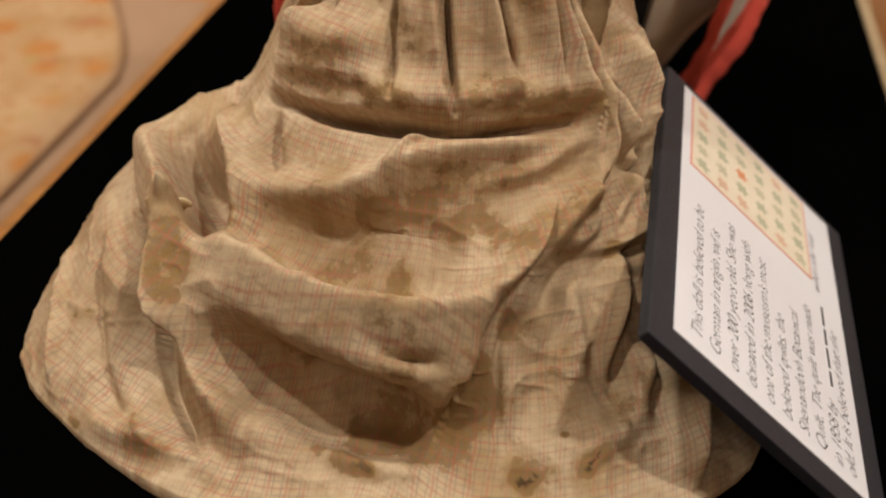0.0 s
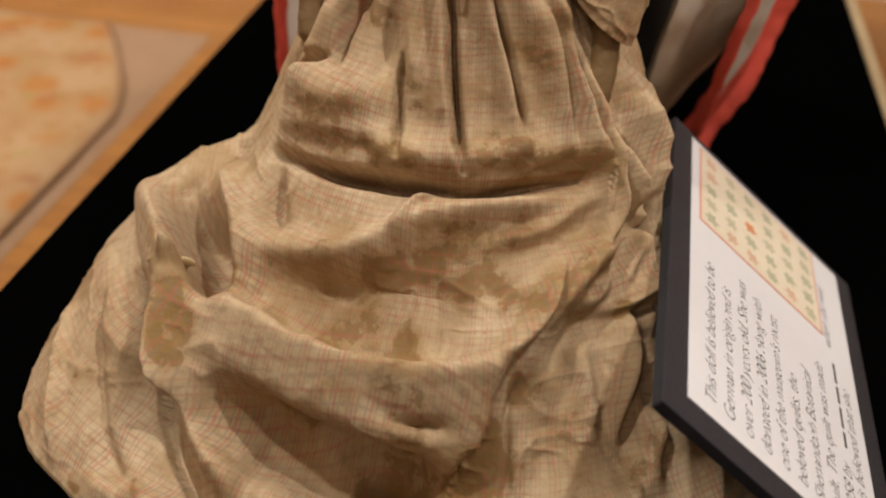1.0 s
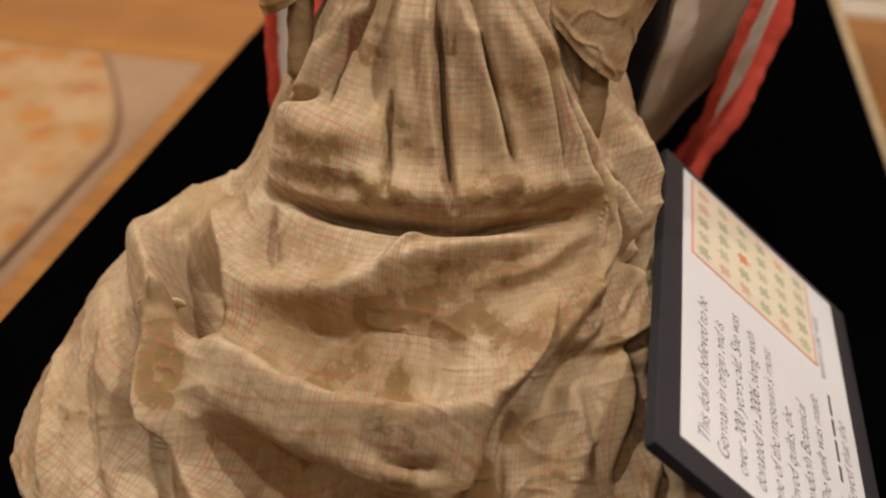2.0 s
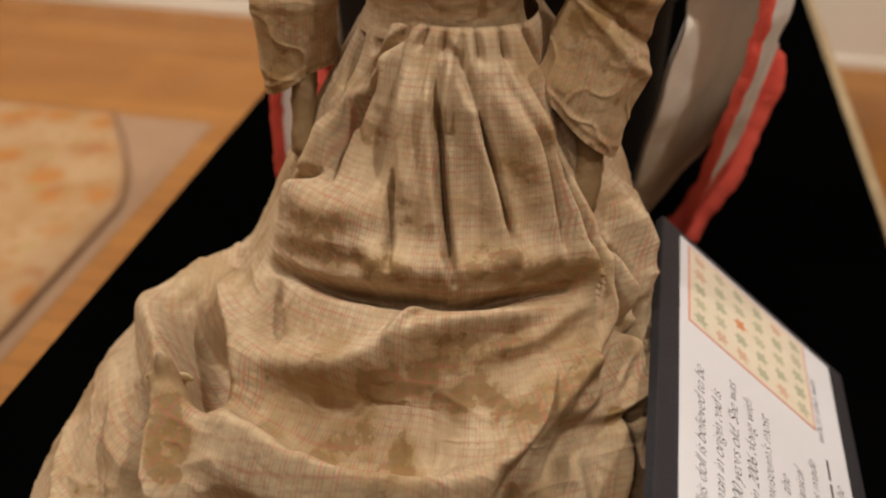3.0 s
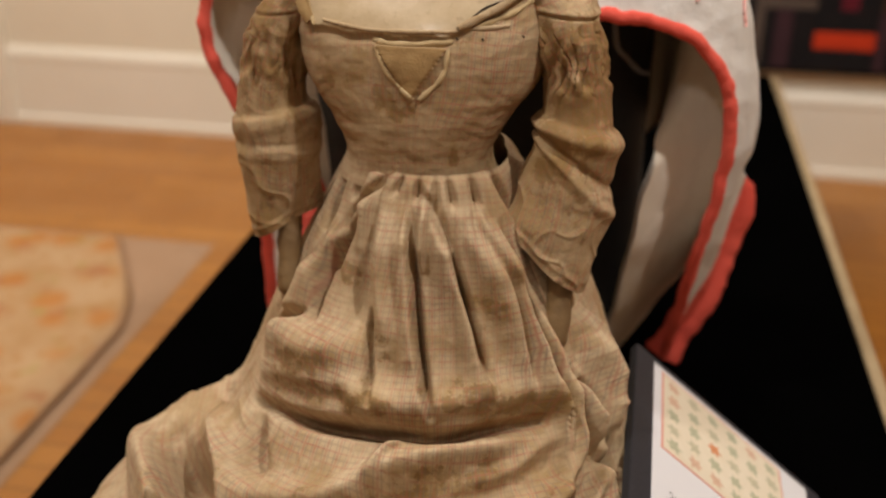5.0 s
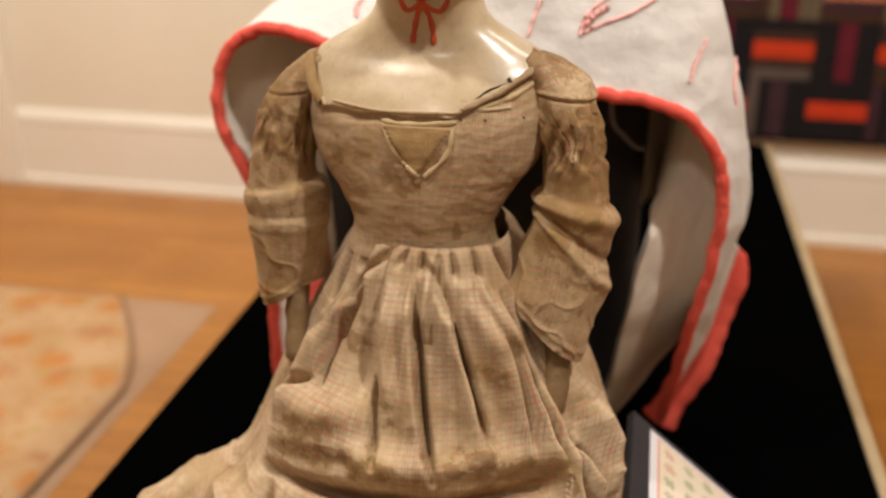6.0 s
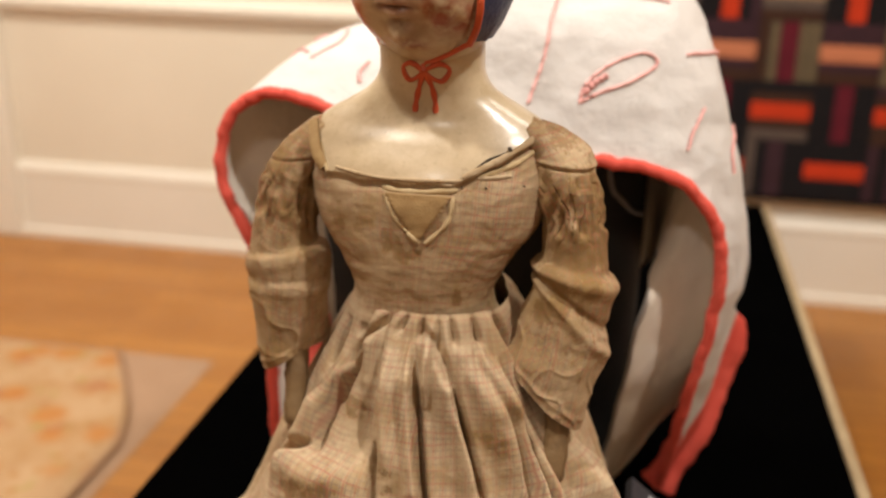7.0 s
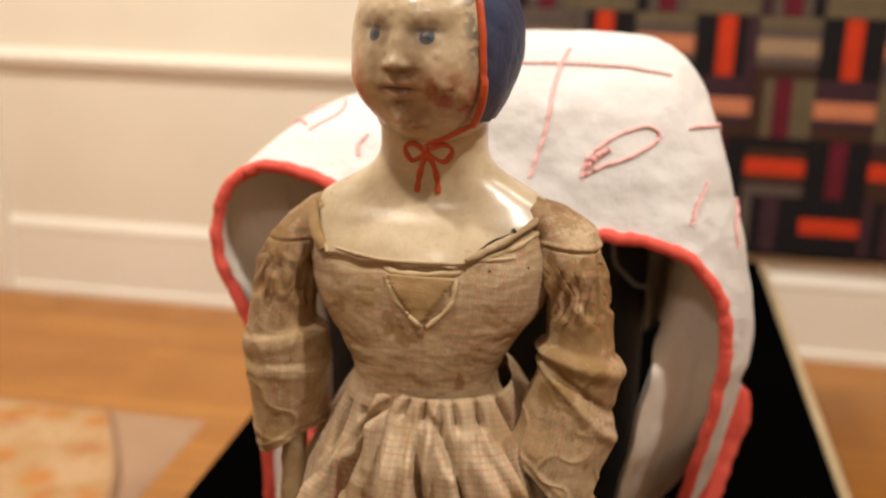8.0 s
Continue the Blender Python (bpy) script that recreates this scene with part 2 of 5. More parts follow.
def spline(points, n):
    """A smooth line through the points (Catmull-Rom)."""
    p = np.array(points, float)
    p = np.vstack((2 * p[0] - p[1], p, 2 * p[-1] - p[-2]))
    u = np.linspace(0, len(p) - 3 - 1e-6, n)
    i = u.astype(int)
    f = (u - i)[:, None]
    a, b, c, d = p[i], p[i + 1], p[i + 2], p[i + 3]
    return 0.5 * (2 * b + (c - a) * f + (2 * a - 5 * b + 4 * c - d) * f ** 2 + (3 * b - a - 3 * c + d) * f ** 3)


def waves(p, scale, seed, octaves=3):
    """Smooth value noise in space for an array of points, about -1 to 1."""
    rng = np.random.RandomState(seed)
    table = rng.rand(4096) * 2 - 1
    out, amp = np.zeros(p.shape[:-1]), 1.0
    for o in range(octaves):
        q = p * scale + o * 17.3
        i = np.floor(q).astype(int)
        f = q - i
        f = f * f * (3 - 2 * f)
        total = 0
        for dx in (0, 1):
            for dy in (0, 1):
                for dz in (0, 1):
                    h = ((i[..., 0] + dx) * 73856093 ^ (i[..., 1] + dy) * 19349663 ^ (i[..., 2] + dz) * 83492791) % 4096
                    w = (f[..., 0] if dx else 1 - f[..., 0]) * (f[..., 1] if dy else 1 - f[..., 1]) * (f[..., 2] if dz else 1 - f[..., 2])
                    total = total + table[h] * w
        out += amp * total
        amp, scale = amp * 0.5, scale * 2.1
    return out


# ---- the room
TABLE, XL, XR, WALL_Y = 0.40, -0.635, 0.272, 2.955
floor = tagged(part("floor", box(-3.2, 2.6, -2.6, WALL_Y + 0.1, -0.1, 0.0), OAK), "varnished golden oak floorboards", "floor", kind="structure")
wall_north = tagged(part("wall_north", box(-3.2, 2.6, WALL_Y, WALL_Y + 0.12, 0.0, 2.8), WALL), "cream painted gallery wall with dado panelling", "wall", kind="structure")
tagged(part("wall_south", box(-3.2, 2.6, -2.72, -2.6, 0.0, 2.8), WALL), "cream painted gallery wall", "wall", kind="structure")
tagged(part("wall_west", box(-3.32, -3.2, -2.6, WALL_Y, 0.0, 2.8), WALL), "cream painted gallery wall", "wall", kind="structure")
tagged(part("wall_east", box(2.6, 2.72, -2.6, WALL_Y, 0.0, 2.8), WALL), "cream painted gallery wall", "wall", kind="structure")
tagged(part("ceiling", box(-3.2, 2.6, -2.6, WALL_Y, 2.8, 2.9), CEILING), "white painted ceiling", "ceiling", kind="structure")


def moulding(name, x0, x1, outline, label):
    """A strip along the north wall with the given outline (depth from the wall, height)."""
    n = len(outline)
    v = [(x, WALL_Y - d, z) for x in (x0, x1) for d, z in outline]
    f = [(i, (i + 1) % n, n + (i + 1) % n, n + i) for i in range(n)] + [tuple(range(n)), tuple(range(n, 2 * n))]
    bm = bmesh.new()
    vs = [bm.verts.new(p) for p in v]
    for q in f:
        bm.faces.new([vs[i] for i in q])
    return tagged(part(name, bm, TRIM), label, "trim", kind="structure")


moulding("baseboard", -1.99, 2.6, ((0.0, 0.0), (0.030, 0.0), (0.030, 0.022), (0.020, 0.03), (0.018, 0.205), (0.021, 0.212), (0.020, 0.224), (0.012, 0.240), (0.0, 0.25)), "tall white moulded baseboard along the wall")
moulding("trim_dado_rail", -1.99, 2.6, ((0.0, 0.708), (0.012, 0.713), (0.016, 0.732), (0.034, 0.744), (0.036, 0.762), (0.018, 0.774), (0.0, 0.782)), "white dado rail along the cream wall")
casing = tagged(part("door_casing", box(-2.13, -1.99, WALL_Y - 0.045, WALL_Y, 0.0, 2.15, 0.006), TRIM), "white painted door casing beside the wall", "trim", kind="structure")

# ---- the platform on which the doll stands
platform = empty("display_platform", "low platform covered in black cloth with pale wooden edge", "platform")
part("cover", box(XL, XR, 0.15, 2.55, 0.02, TABLE, 0.004), BLACK, platform, "matt black cloth cover")
part("edge_strip", box(XR + 0.001, XR + 0.018, 0.15, 2.55, 0.05, TABLE - 0.002, 0.003), RIM, platform, "pale wooden edge strip")

# ---- the floral cover on the floor
rug = empty("floral_quilt", "cream quilt printed with orange flowers, beige border, on the floor", "quilt")


def slab(name, x0, x1, y0, y1, z0, z1, mat, seed, label):
    nx, ny = 60, 80
    x, y = np.meshgrid(np.linspace(x0, x1, nx), np.linspace(y0, y1, ny), indexing="ij")
    p = np.stack((x, y, np.full_like(x, z1)), 2)
    p[..., 2] += 0.002 * waves(p, 9.0, seed)
    p[[0, -1], :, 2] = z0
    p[:, [0, -1], 2] = z0
    return linked(name, p.reshape(-1, 3), quads(nx, ny, False)[:, ::-1], mat, parent=rug, label=label)


slab("border", -2.6, -1.02, 0.6, 2.19, 0.001, 0.010, BORDER, 3, "plain pinkish-beige border")


def leaf_panel():
    """The printed middle of the quilt, with its slanting right-hand edge."""
    nx, ny = 60, 80
    y = np.linspace(0.7, 2.17, ny)[None, :] + np.zeros((nx, 1))
    right = -1.05 - 0.22 * np.clip((y - 1.74) / 0.44, 0, 1) ** 1.4
    x = -2.5 + (right + 2.5) * np.linspace(0, 1, nx)[:, None]
    p = np.stack((x, y, np.full_like(x, 0.016)), 2)
    p[..., 2] += 0.0015 * waves(p, 9.0, 4)
    p[[0, -1], :, 2] = 0.004
    p[:, [0, -1], 2] = 0.004
    linked("printed_panel", p.reshape(-1, 3), quads(nx, ny, False)[:, ::-1], FLORAL, parent=rug, label="printed panel of orange and brown flowers")
    edge = np.stack((right[0], y[0], np.full(ny, 0.016)), 1)
    t = tube_points(edge, 0.007, 6, 0.5)
    linked("panel_seam", t.reshape(-1, 3), quads(6, ny, True), plain("brown_seam", (0.30, 0.16, 0.075), (0.26, 0.14, 0.06)), parent=rug)


leaf_panel()


# ---- the dress: profiles of the skirt (radius, height) in nine directions round the waist
SKIRT_AXIS = (-0.217, 0.915)
FRONT = ((0.088, 0.798), (0.125, 0.70), (0.158, 0.645), (0.185, 0.60), (0.258, 0.553), (0.270, 0.510), (0.345, 0.500), (0.322, 0.432), (0.44, 0.404))
FRONT_LEFT = ((0.085, 0.798), (0.125, 0.70), (0.165, 0.645), (0.19, 0.60), (0.235, 0.555), (0.275, 0.535), (0.325, 0.528), (0.372, 0.47), (0.448, 0.404))
HUMP = ((0.078, 0.798), (0.125, 0.70), (0.154, 0.645), (0.177, 0.588), (0.200, 0.542), (0.242, 0.556), (0.286, 0.534), (0.324, 0.48), (0.357, 0.404))
LEFT = ((0.07, 0.798), (0.122, 0.70), (0.152, 0.645), (0.173, 0.595), (0.186, 0.56), (0.196, 0.53), (0.206, 0.50), (0.216, 0.46), (0.23, 0.404))
BACK = ((0.060, 0.798), (0.11, 0.70), (0.14, 0.645), (0.155, 0.60), (0.17, 0.55), (0.18, 0.51), (0.19, 0.48), (0.20, 0.44), (0.22, 0.404))
RIGHT = ((0.058, 0.798), (0.125, 0.70), (0.15, 0.645), (0.166, 0.60), (0.183, 0.55), (0.20, 0.515), (0.215, 0.48), (0.235, 0.44), (0.27, 0.404))
FRONT_MIDDLE = ((0.086, 0.798), (0.125, 0.70), (0.159, 0.645), (0.185, 0.60), (0.248, 0.552), (0.280, 0.522), (0.312, 0.494), (0.350, 0.45), (0.435, 0.404))
FRONT_RIGHT = ((0.085, 0.798), (0.125, 0.70), (0.16, 0.645), (0.185, 0.60), (0.228, 0.55), (0.262, 0.515), (0.295, 0.48), (0.34, 0.44), (0.42, 0.404))


def smooth(a, n, axis, wrap=False):
    """A running mean, n samples wide, along one axis."""
    k = n // 2
    a = np.moveaxis(a, axis, 0)
    pad = np.concatenate((a[-k:], a, a[:k])) if wrap else np.concatenate((np.repeat(a[:1], k, 0), a, np.repeat(a[-1:], k, 0)))
    c = np.cumsum(np.concatenate((np.zeros_like(pad[:1]), pad)), 0)
    return np.moveaxis((c[2 * k + 1:] - c[:-2 * k - 1]) / (2 * k + 1), 0, axis)


def skirt_base(across=960, down=500):
    """The skirt without its folds: an array (across, down, 3), from the back round by the left to the front and on."""
    turn = np.linspace(-180, 180, across, endpoint=False)
    s = np.linspace(0, 1, down)
    knots = np.linspace(0, 1, 9)
    rows = np.array([[np.interp(s, knots, [q[i] for q in p]) for i in (0, 1)] for p in (BACK, LEFT, HUMP, FRONT_LEFT, FRONT, FRONT_MIDDLE, FRONT_RIGHT, RIGHT, BACK)])
    angles = [-180, -82, -66, -42, 3, 16, 45, 90, 180]
    grid = np.array([[np.interp(turn, angles, rows[:, i, j]) for j in range(down)] for i in (0, 1)])   # 2, down, across
    grid = smooth(smooth(grid, 17, 2, True), 19, 2, True)
    grid = smooth(smooth(grid, 21, 1), 19, 1)
    a = np.radians(turn)[:, None]
    r, z = grid[0].T, grid[1].T
    return np.stack((SKIRT_AXIS[0] + r * np.sin(a), SKIRT_AXIS[1] - r * np.cos(a), z), 2)


def normals(p, wrap=True):
    if wrap:
        du = np.roll(p, -1, 0) - np.roll(p, 1, 0)
    else:
        du = np.gradient(p, axis=0)
    dv = np.gradient(p, axis=1)
    n = np.cross(dv, du)
    return n / np.maximum(np.linalg.norm(n, axis=2, keepdims=True), 1e-9)


# ---- the doll, in one mesh
class Sheets:
    """Collects the surfaces of one mesh with their slots, cloth coordinates and marks."""
    def __init__(self):
        self.v, self.f, self.slot, self.uv, self.stain, self.bare, self.paint = [], [], [], [], [], [], []
        self.count = 0

    def add(self, p, slot, wrap=True, uv=None, stain=None, bare=None, paint=None, slots=None):
        n, m = p.shape[:2]
        q = quads(n, m, wrap, self.count)
        self.v.append(p.reshape(-1, 3))
        self.f.append(q)
        self.slot.append(np.full(len(q), slot) if slots is None else slots)
        self.uv.append((np.zeros((n, m, 2)) if uv is None else uv).reshape(-1, 2))
        self.stain.append((np.zeros((n, m)) if stain is None else stain).reshape(-1))
        self.bare.append((np.zeros((n, m)) if bare is None else bare).reshape(-1))
        self.paint.append((np.zeros((n, m, 4)) if paint is None else paint).reshape(-1, 4))
        self.count += n * m


def crumple(p):
    """Small sharp creases of old linen."""
    warp = p + 0.012 * np.stack((waves(p, 20.0, 71, 1), waves(p, 20.0, 72, 1), waves(p, 20.0, 73, 1)), 2)
    a = 1 - np.clip(np.abs(waves(warp, 20.0, 74, 1)) * 2.2, 0, 1)
    b = 1 - np.clip(np.abs(waves(warp, 42.0, 75, 1)) * 2.2, 0, 1)
    return 0.0026 * a ** 5 + 0.0016 * b ** 5 + 0.0018 * waves(p, 14.0, 76, 1) + 0.0003 * waves(p, 160.0, 77, 1)


class Cloth:
    def __init__(self, p):
        self.p, self.n = p.copy(), normals(p)
        self.out, self.stain = np.zeros(p.shape[:2]), np.zeros(p.shape[:2])


def along(cloth, points, reach):
    """For the points of the cloth within reach: which they are, how far from the line, on which side, and how far along (0 to 1)."""
    line = spline(points, 6 * len(points)) if len(points) > 2 else np.array(points if len(points) > 1 else (points[0], np.array(points[0]) + (0.0005, 0, 0)), float)
    near = ((cloth.p > line.min(0) - reach) & (cloth.p < line.max(0) + reach)).all(2)
    p, n = cloth.p[near], cloth.n[near]
    best, side, where = np.full(len(p), 1e9), np.zeros(len(p)), np.zeros(len(p))
    k = len(line) - 1
    for i in range(k):
        a, d = line[i], line[i + 1] - line[i]
        w = p - a
        t = np.clip((w @ d) / max(d @ d, 1e-12), 0, 1)
        g = w - t[:, None] * d
        r = np.sqrt((g * g).sum(1))
        s = (np.cross(d, w) * n).sum(1)
        closer = r < best
        side, where, best = np.where(closer, np.sign(s), side), np.where(closer, (i + t) / k, where), np.where(closer, r, best)
    return near, best, side, where


def ridge(cloth, points, width, height):
    """A soft fold along the line: raised, or sunk where height is below zero."""
    near, r, _, w = along(cloth, points, 2.5 * width)
    cloth.out[near] += (1.9 if width < 0.0065 else 1.45) * height * np.exp(-(r / width) ** 2) * np.minimum(1, 0.35 + 3 * np.minimum(w, 1 - w))


def lap(cloth, points, width, height):
    """A pleat: raised on the left of the line, with a sharp edge on it."""
    near, r, s, w = along(cloth, points, 2.5 * width)
    edge = 1 / (1 + np.exp(-np.clip(s * r / 0.0011, -30, 30)))
    ends = np.minimum(1, 4 * np.minimum(w, 1 - w))
    cloth.out[near] += 1.3 * height * ends * (1.5 * np.exp(-(r / width) ** 2) * edge - 0.8 * np.exp(-(r / 0.004) ** 2) * (1 - edge))


def stain(cloth, points, width, amount):
    near, r, _, _ = along(cloth, points, 2.0 * width)
    r = r + 0.45 * width * waves(cloth.p[near], 70.0, 5, 2)
    cloth.stain[near] = np.maximum(cloth.stain[near], 1.2 * amount * np.clip(1.3 - r / width, 0, 1))


def lengths(p):
    """Cloth coordinates in metres: round the surface and down it."""
    du = np.linalg.norm(np.diff(p, axis=0, append=p[:1]), axis=2)
    dv = np.linalg.norm(np.diff(p, axis=1, prepend=p[:, :1]), axis=2)
    middle = du[:, int(0.42 * p.shape[1])]
    u = np.cumsum(middle)[:, None] + np.zeros(p.shape[:2])
    return np.stack((u, np.cumsum(dv, axis=1)), 2)


doll = Sheets()


def build_skirt():
    cloth = Cloth(skirt_base())
    n, m = cloth.p.shape[:2]
    uv = lengths(cloth.p)
    round_row = np.linalg.norm(np.diff(cloth.p, axis=0, append=cloth.p[:1]), axis=2).sum(0)
    front = uv[n // 2, 0, 0]
    uv[..., 0] = (uv[..., 0] - front) * (1 + 0.75 * (np.maximum(round_row / round_row[int(0.42 * m)], 0.8) - 1))[None, :]
    down = np.linspace(0, 1, m)[None, :]
    turn = np.linspace(-np.pi, np.pi, n, endpoint=False)[:, None]
    strand = np.concatenate((np.cos(turn), np.sin(turn), 0.15 * down.mean() + 0 * turn), 1)[:, None, :] + 0.10 * np.concatenate((down, down * 0.6, down * 2.0), 0).T[None]
    gather = (0.0042 * np.tanh(2.5 * waves(strand, 7.0, 81, 1)) + 0.0022 * np.tanh(3 * waves(strand, 17.0, 82, 1))) * np.exp(-(down / 0.11) ** 2) * np.clip(down / 0.05, 0, 1)
    pleats = (np.abs(np.sin(turn * 8 + 1.1 * np.sin(turn * 4 + 1))) ** 0.6 - 0.6) * 0.0034 * np.exp(-((down - 0.17) / 0.17) ** 2)
    cloth.out += gather + pleats
    hem = np.clip((down - 0.75) / 0.25, 0, 1)
    cloth.out += hem * 0.005 * np.sin(turn * 11 + 2 * np.sin(turn * 3))
    ridge(cloth, ((-0.401, 0.661, 0.526), (-0.346, 0.638, 0.520), (-0.292, 0.611, 0.513), (-0.246, 0.601, 0.507), (-0.204, 0.603, 0.504), (-0.168, 0.616, 0.503), (-0.144, 0.645, 0.508), (-0.120, 0.683, 0.538), (-0.098, 0.724, 0.562),), 0.016, 0.026)
    ridge(cloth, ((-0.364, 0.599, 0.467), (-0.309, 0.587, 0.460), (-0.261, 0.583, 0.446), (-0.207, 0.581, 0.433), (-0.168, 0.573, 0.429),), 0.028, -0.024)
    ridge(cloth, ((-0.320, 0.668, 0.529), (-0.262, 0.657, 0.536), (-0.209, 0.662, 0.553), (-0.164, 0.671, 0.550),), 0.040, -0.020)
    ridge(cloth, ((-0.343, 0.699, 0.547), (-0.287, 0.684, 0.559), (-0.252, 0.688, 0.570), (-0.205, 0.710, 0.587), (-0.146, 0.734, 0.592), (-0.105, 0.758, 0.592),), 0.014, 0.016)
    ridge(cloth, ((-0.351, 0.771, 0.591), (-0.304, 0.743, 0.597), (-0.259, 0.731, 0.600), (-0.217, 0.729, 0.601), (-0.181, 0.732, 0.600), (-0.148, 0.744, 0.602), (-0.107, 0.767, 0.602),), 0.005, -0.020)
    ridge(cloth, ((-0.339, 0.779, 0.611), (-0.288, 0.754, 0.621), (-0.240, 0.744, 0.622), (-0.195, 0.745, 0.623), (-0.152, 0.758, 0.627), (-0.106, 0.783, 0.622),), 0.016, 0.012)
    ridge(cloth, ((-0.492, 0.770, 0.501), (-0.430, 0.645, 0.501), (-0.404, 0.600, 0.456), (-0.361, 0.549, 0.428), (-0.312, 0.514, 0.415),), 0.018, -0.024)
    ridge(cloth, ((-0.428, 0.768, 0.541), (-0.389, 0.706, 0.536), (-0.368, 0.655, 0.524),), 0.014, -0.040)
    ridge(cloth, ((-0.407, 0.807, 0.546), (-0.361, 0.716, 0.550), (-0.353, 0.658, 0.524),), 0.013, 0.015)
    ridge(cloth, ((-0.472, 0.780, 0.528), (-0.430, 0.709, 0.532), (-0.405, 0.661, 0.526),), 0.012, 0.016)
    ridge(cloth, ((-0.436, 0.548, 0.413), (-0.384, 0.536, 0.418), (-0.343, 0.528, 0.419), (-0.296, 0.511, 0.414),), 0.013, 0.010)
    ridge(cloth, ((-0.304, 0.580, 0.445), (-0.308, 0.550, 0.430), (-0.308, 0.513, 0.415),), 0.012, -0.010)
    ridge(cloth, ((-0.121, 0.818, 0.683), (-0.102, 0.804, 0.645), (-0.091, 0.785, 0.606), (-0.080, 0.759, 0.575), (-0.096, 0.711, 0.550), (-0.118, 0.677, 0.526),), 0.009, 0.016)
    ridge(cloth, ((-0.087, 0.810, 0.629), (-0.070, 0.787, 0.586), (-0.042, 0.777, 0.548), (-0.030, 0.755, 0.526),), 0.008, -0.020)
    ridge(cloth, ((-0.045, 0.808, 0.568), (-0.034, 0.761, 0.533),), 0.005, -0.010)
    ridge(cloth, ((-0.080, 0.844, 0.648), (-0.060, 0.836, 0.604), (-0.044, 0.814, 0.569),), 0.012, 0.018)
    ridge(cloth, ((-0.060, 0.668, 0.496), (-0.048, 0.637, 0.455), (-0.021, 0.614, 0.429),), 0.016, -0.010)
    ridge(cloth, ((-0.042, 0.715, 0.512), (-0.036, 0.666, 0.479), (-0.009, 0.652, 0.443),), 0.015, 0.012)
    lap(cloth, ((0.033, 0.585, 0.408), (0.034, 0.629, 0.421), (0.030, 0.685, 0.439),), 0.020, 0.010)
    ridge(cloth, ((-0.232, 0.700, 0.580), (-0.219, 0.721, 0.595), (-0.200, 0.729, 0.600), (-0.178, 0.733, 0.601),), 0.005, 0.007)
    ridge(cloth, ((-0.250, 0.550, 0.425), (-0.213, 0.543, 0.421), (-0.164, 0.545, 0.420),), 0.010, 0.009)
    ridge(cloth, ((-0.266, 0.542, 0.424), (-0.313, 0.558, 0.433), (-0.357, 0.590, 0.454), (-0.376, 0.615, 0.497),), 0.020, 0.014)
    lap(cloth, ((-0.190, 0.739, 0.611), (-0.208, 0.772, 0.669), (-0.217, 0.800, 0.727), (-0.224, 0.818, 0.772),), 0.016, 0.010)
    lap(cloth, ((-0.143, 0.761, 0.624), (-0.154, 0.773, 0.651), (-0.170, 0.791, 0.688), (-0.188, 0.808, 0.736), (-0.202, 0.820, 0.774),), 0.016, 0.011)
    lap(cloth, ((-0.088, 0.759, 0.581), (-0.102, 0.791, 0.628), (-0.120, 0.809, 0.671), (-0.138, 0.826, 0.715), (-0.154, 0.834, 0.755),), 0.016, 0.012)
    lap(cloth, ((-0.303, 0.799, 0.673), (-0.289, 0.818, 0.711), (-0.276, 0.825, 0.743),), 0.014, 0.009)
    ridge(cloth, ((-0.351, 0.830, 0.636), (-0.327, 0.806, 0.657), (-0.313, 0.801, 0.667),), 0.004, -0.010)
    ridge(cloth, ((-0.326, 0.791, 0.642), (-0.297, 0.775, 0.647), (-0.258, 0.765, 0.652),), 0.018, 0.012)
    ridge(cloth, ((-0.337, 0.772, 0.606), (-0.282, 0.751, 0.619), (-0.254, 0.745, 0.621),), 0.010, -0.008)
    ridge(cloth, ((-0.084, 0.816, 0.631), (-0.068, 0.802, 0.593), (-0.046, 0.786, 0.558),), 0.006, 0.006)
    lap(cloth, ((-0.047, 0.846, 0.586), (-0.061, 0.859, 0.620), (-0.081, 0.869, 0.665),), 0.015, 0.010)
    ridge(cloth, ((-0.267, 0.823, 0.750), (-0.277, 0.819, 0.729), (-0.285, 0.813, 0.707),), 0.0035, -0.009)
    ridge(cloth, ((-0.243, 0.828, 0.788), (-0.258, 0.829, 0.774), (-0.271, 0.830, 0.760), (-0.288, 0.828, 0.731),), 0.0035, -0.009)
    ridge(cloth, ((-0.230, 0.825, 0.790), (-0.238, 0.821, 0.774),), 0.003, -0.008)
    ridge(cloth, ((-0.216, 0.824, 0.790), (-0.218, 0.817, 0.772),), 0.003, -0.008)
    ridge(cloth, ((-0.216, 0.821, 0.781), (-0.202, 0.816, 0.765), (-0.190, 0.808, 0.738),), 0.004, -0.009)
    ridge(cloth, ((-0.193, 0.828, 0.790), (-0.186, 0.821, 0.767),), 0.003, -0.008)
    ridge(cloth, ((-0.175, 0.836, 0.791), (-0.166, 0.830, 0.765),), 0.003, -0.008)
    ridge(cloth, ((-0.158, 0.849, 0.791), (-0.150, 0.849, 0.774), (-0.136, 0.848, 0.746),), 0.004, -0.010)
    ridge(cloth, ((-0.287, 0.865, 0.788), (-0.293, 0.850, 0.757), (-0.302, 0.842, 0.729),), 0.004, -0.010)
    ridge(cloth, ((-0.258, 0.827, 0.769), (-0.261, 0.818, 0.748), (-0.263, 0.804, 0.713),), 0.006, 0.006)
    ridge(cloth, ((-0.169, 0.827, 0.762), (-0.153, 0.823, 0.734), (-0.142, 0.818, 0.707),), 0.006, 0.005)
    stain(cloth, ((-0.242, 0.669, 0.557), (-0.222, 0.672, 0.562), (-0.198, 0.686, 0.569),), 0.022, 0.9)
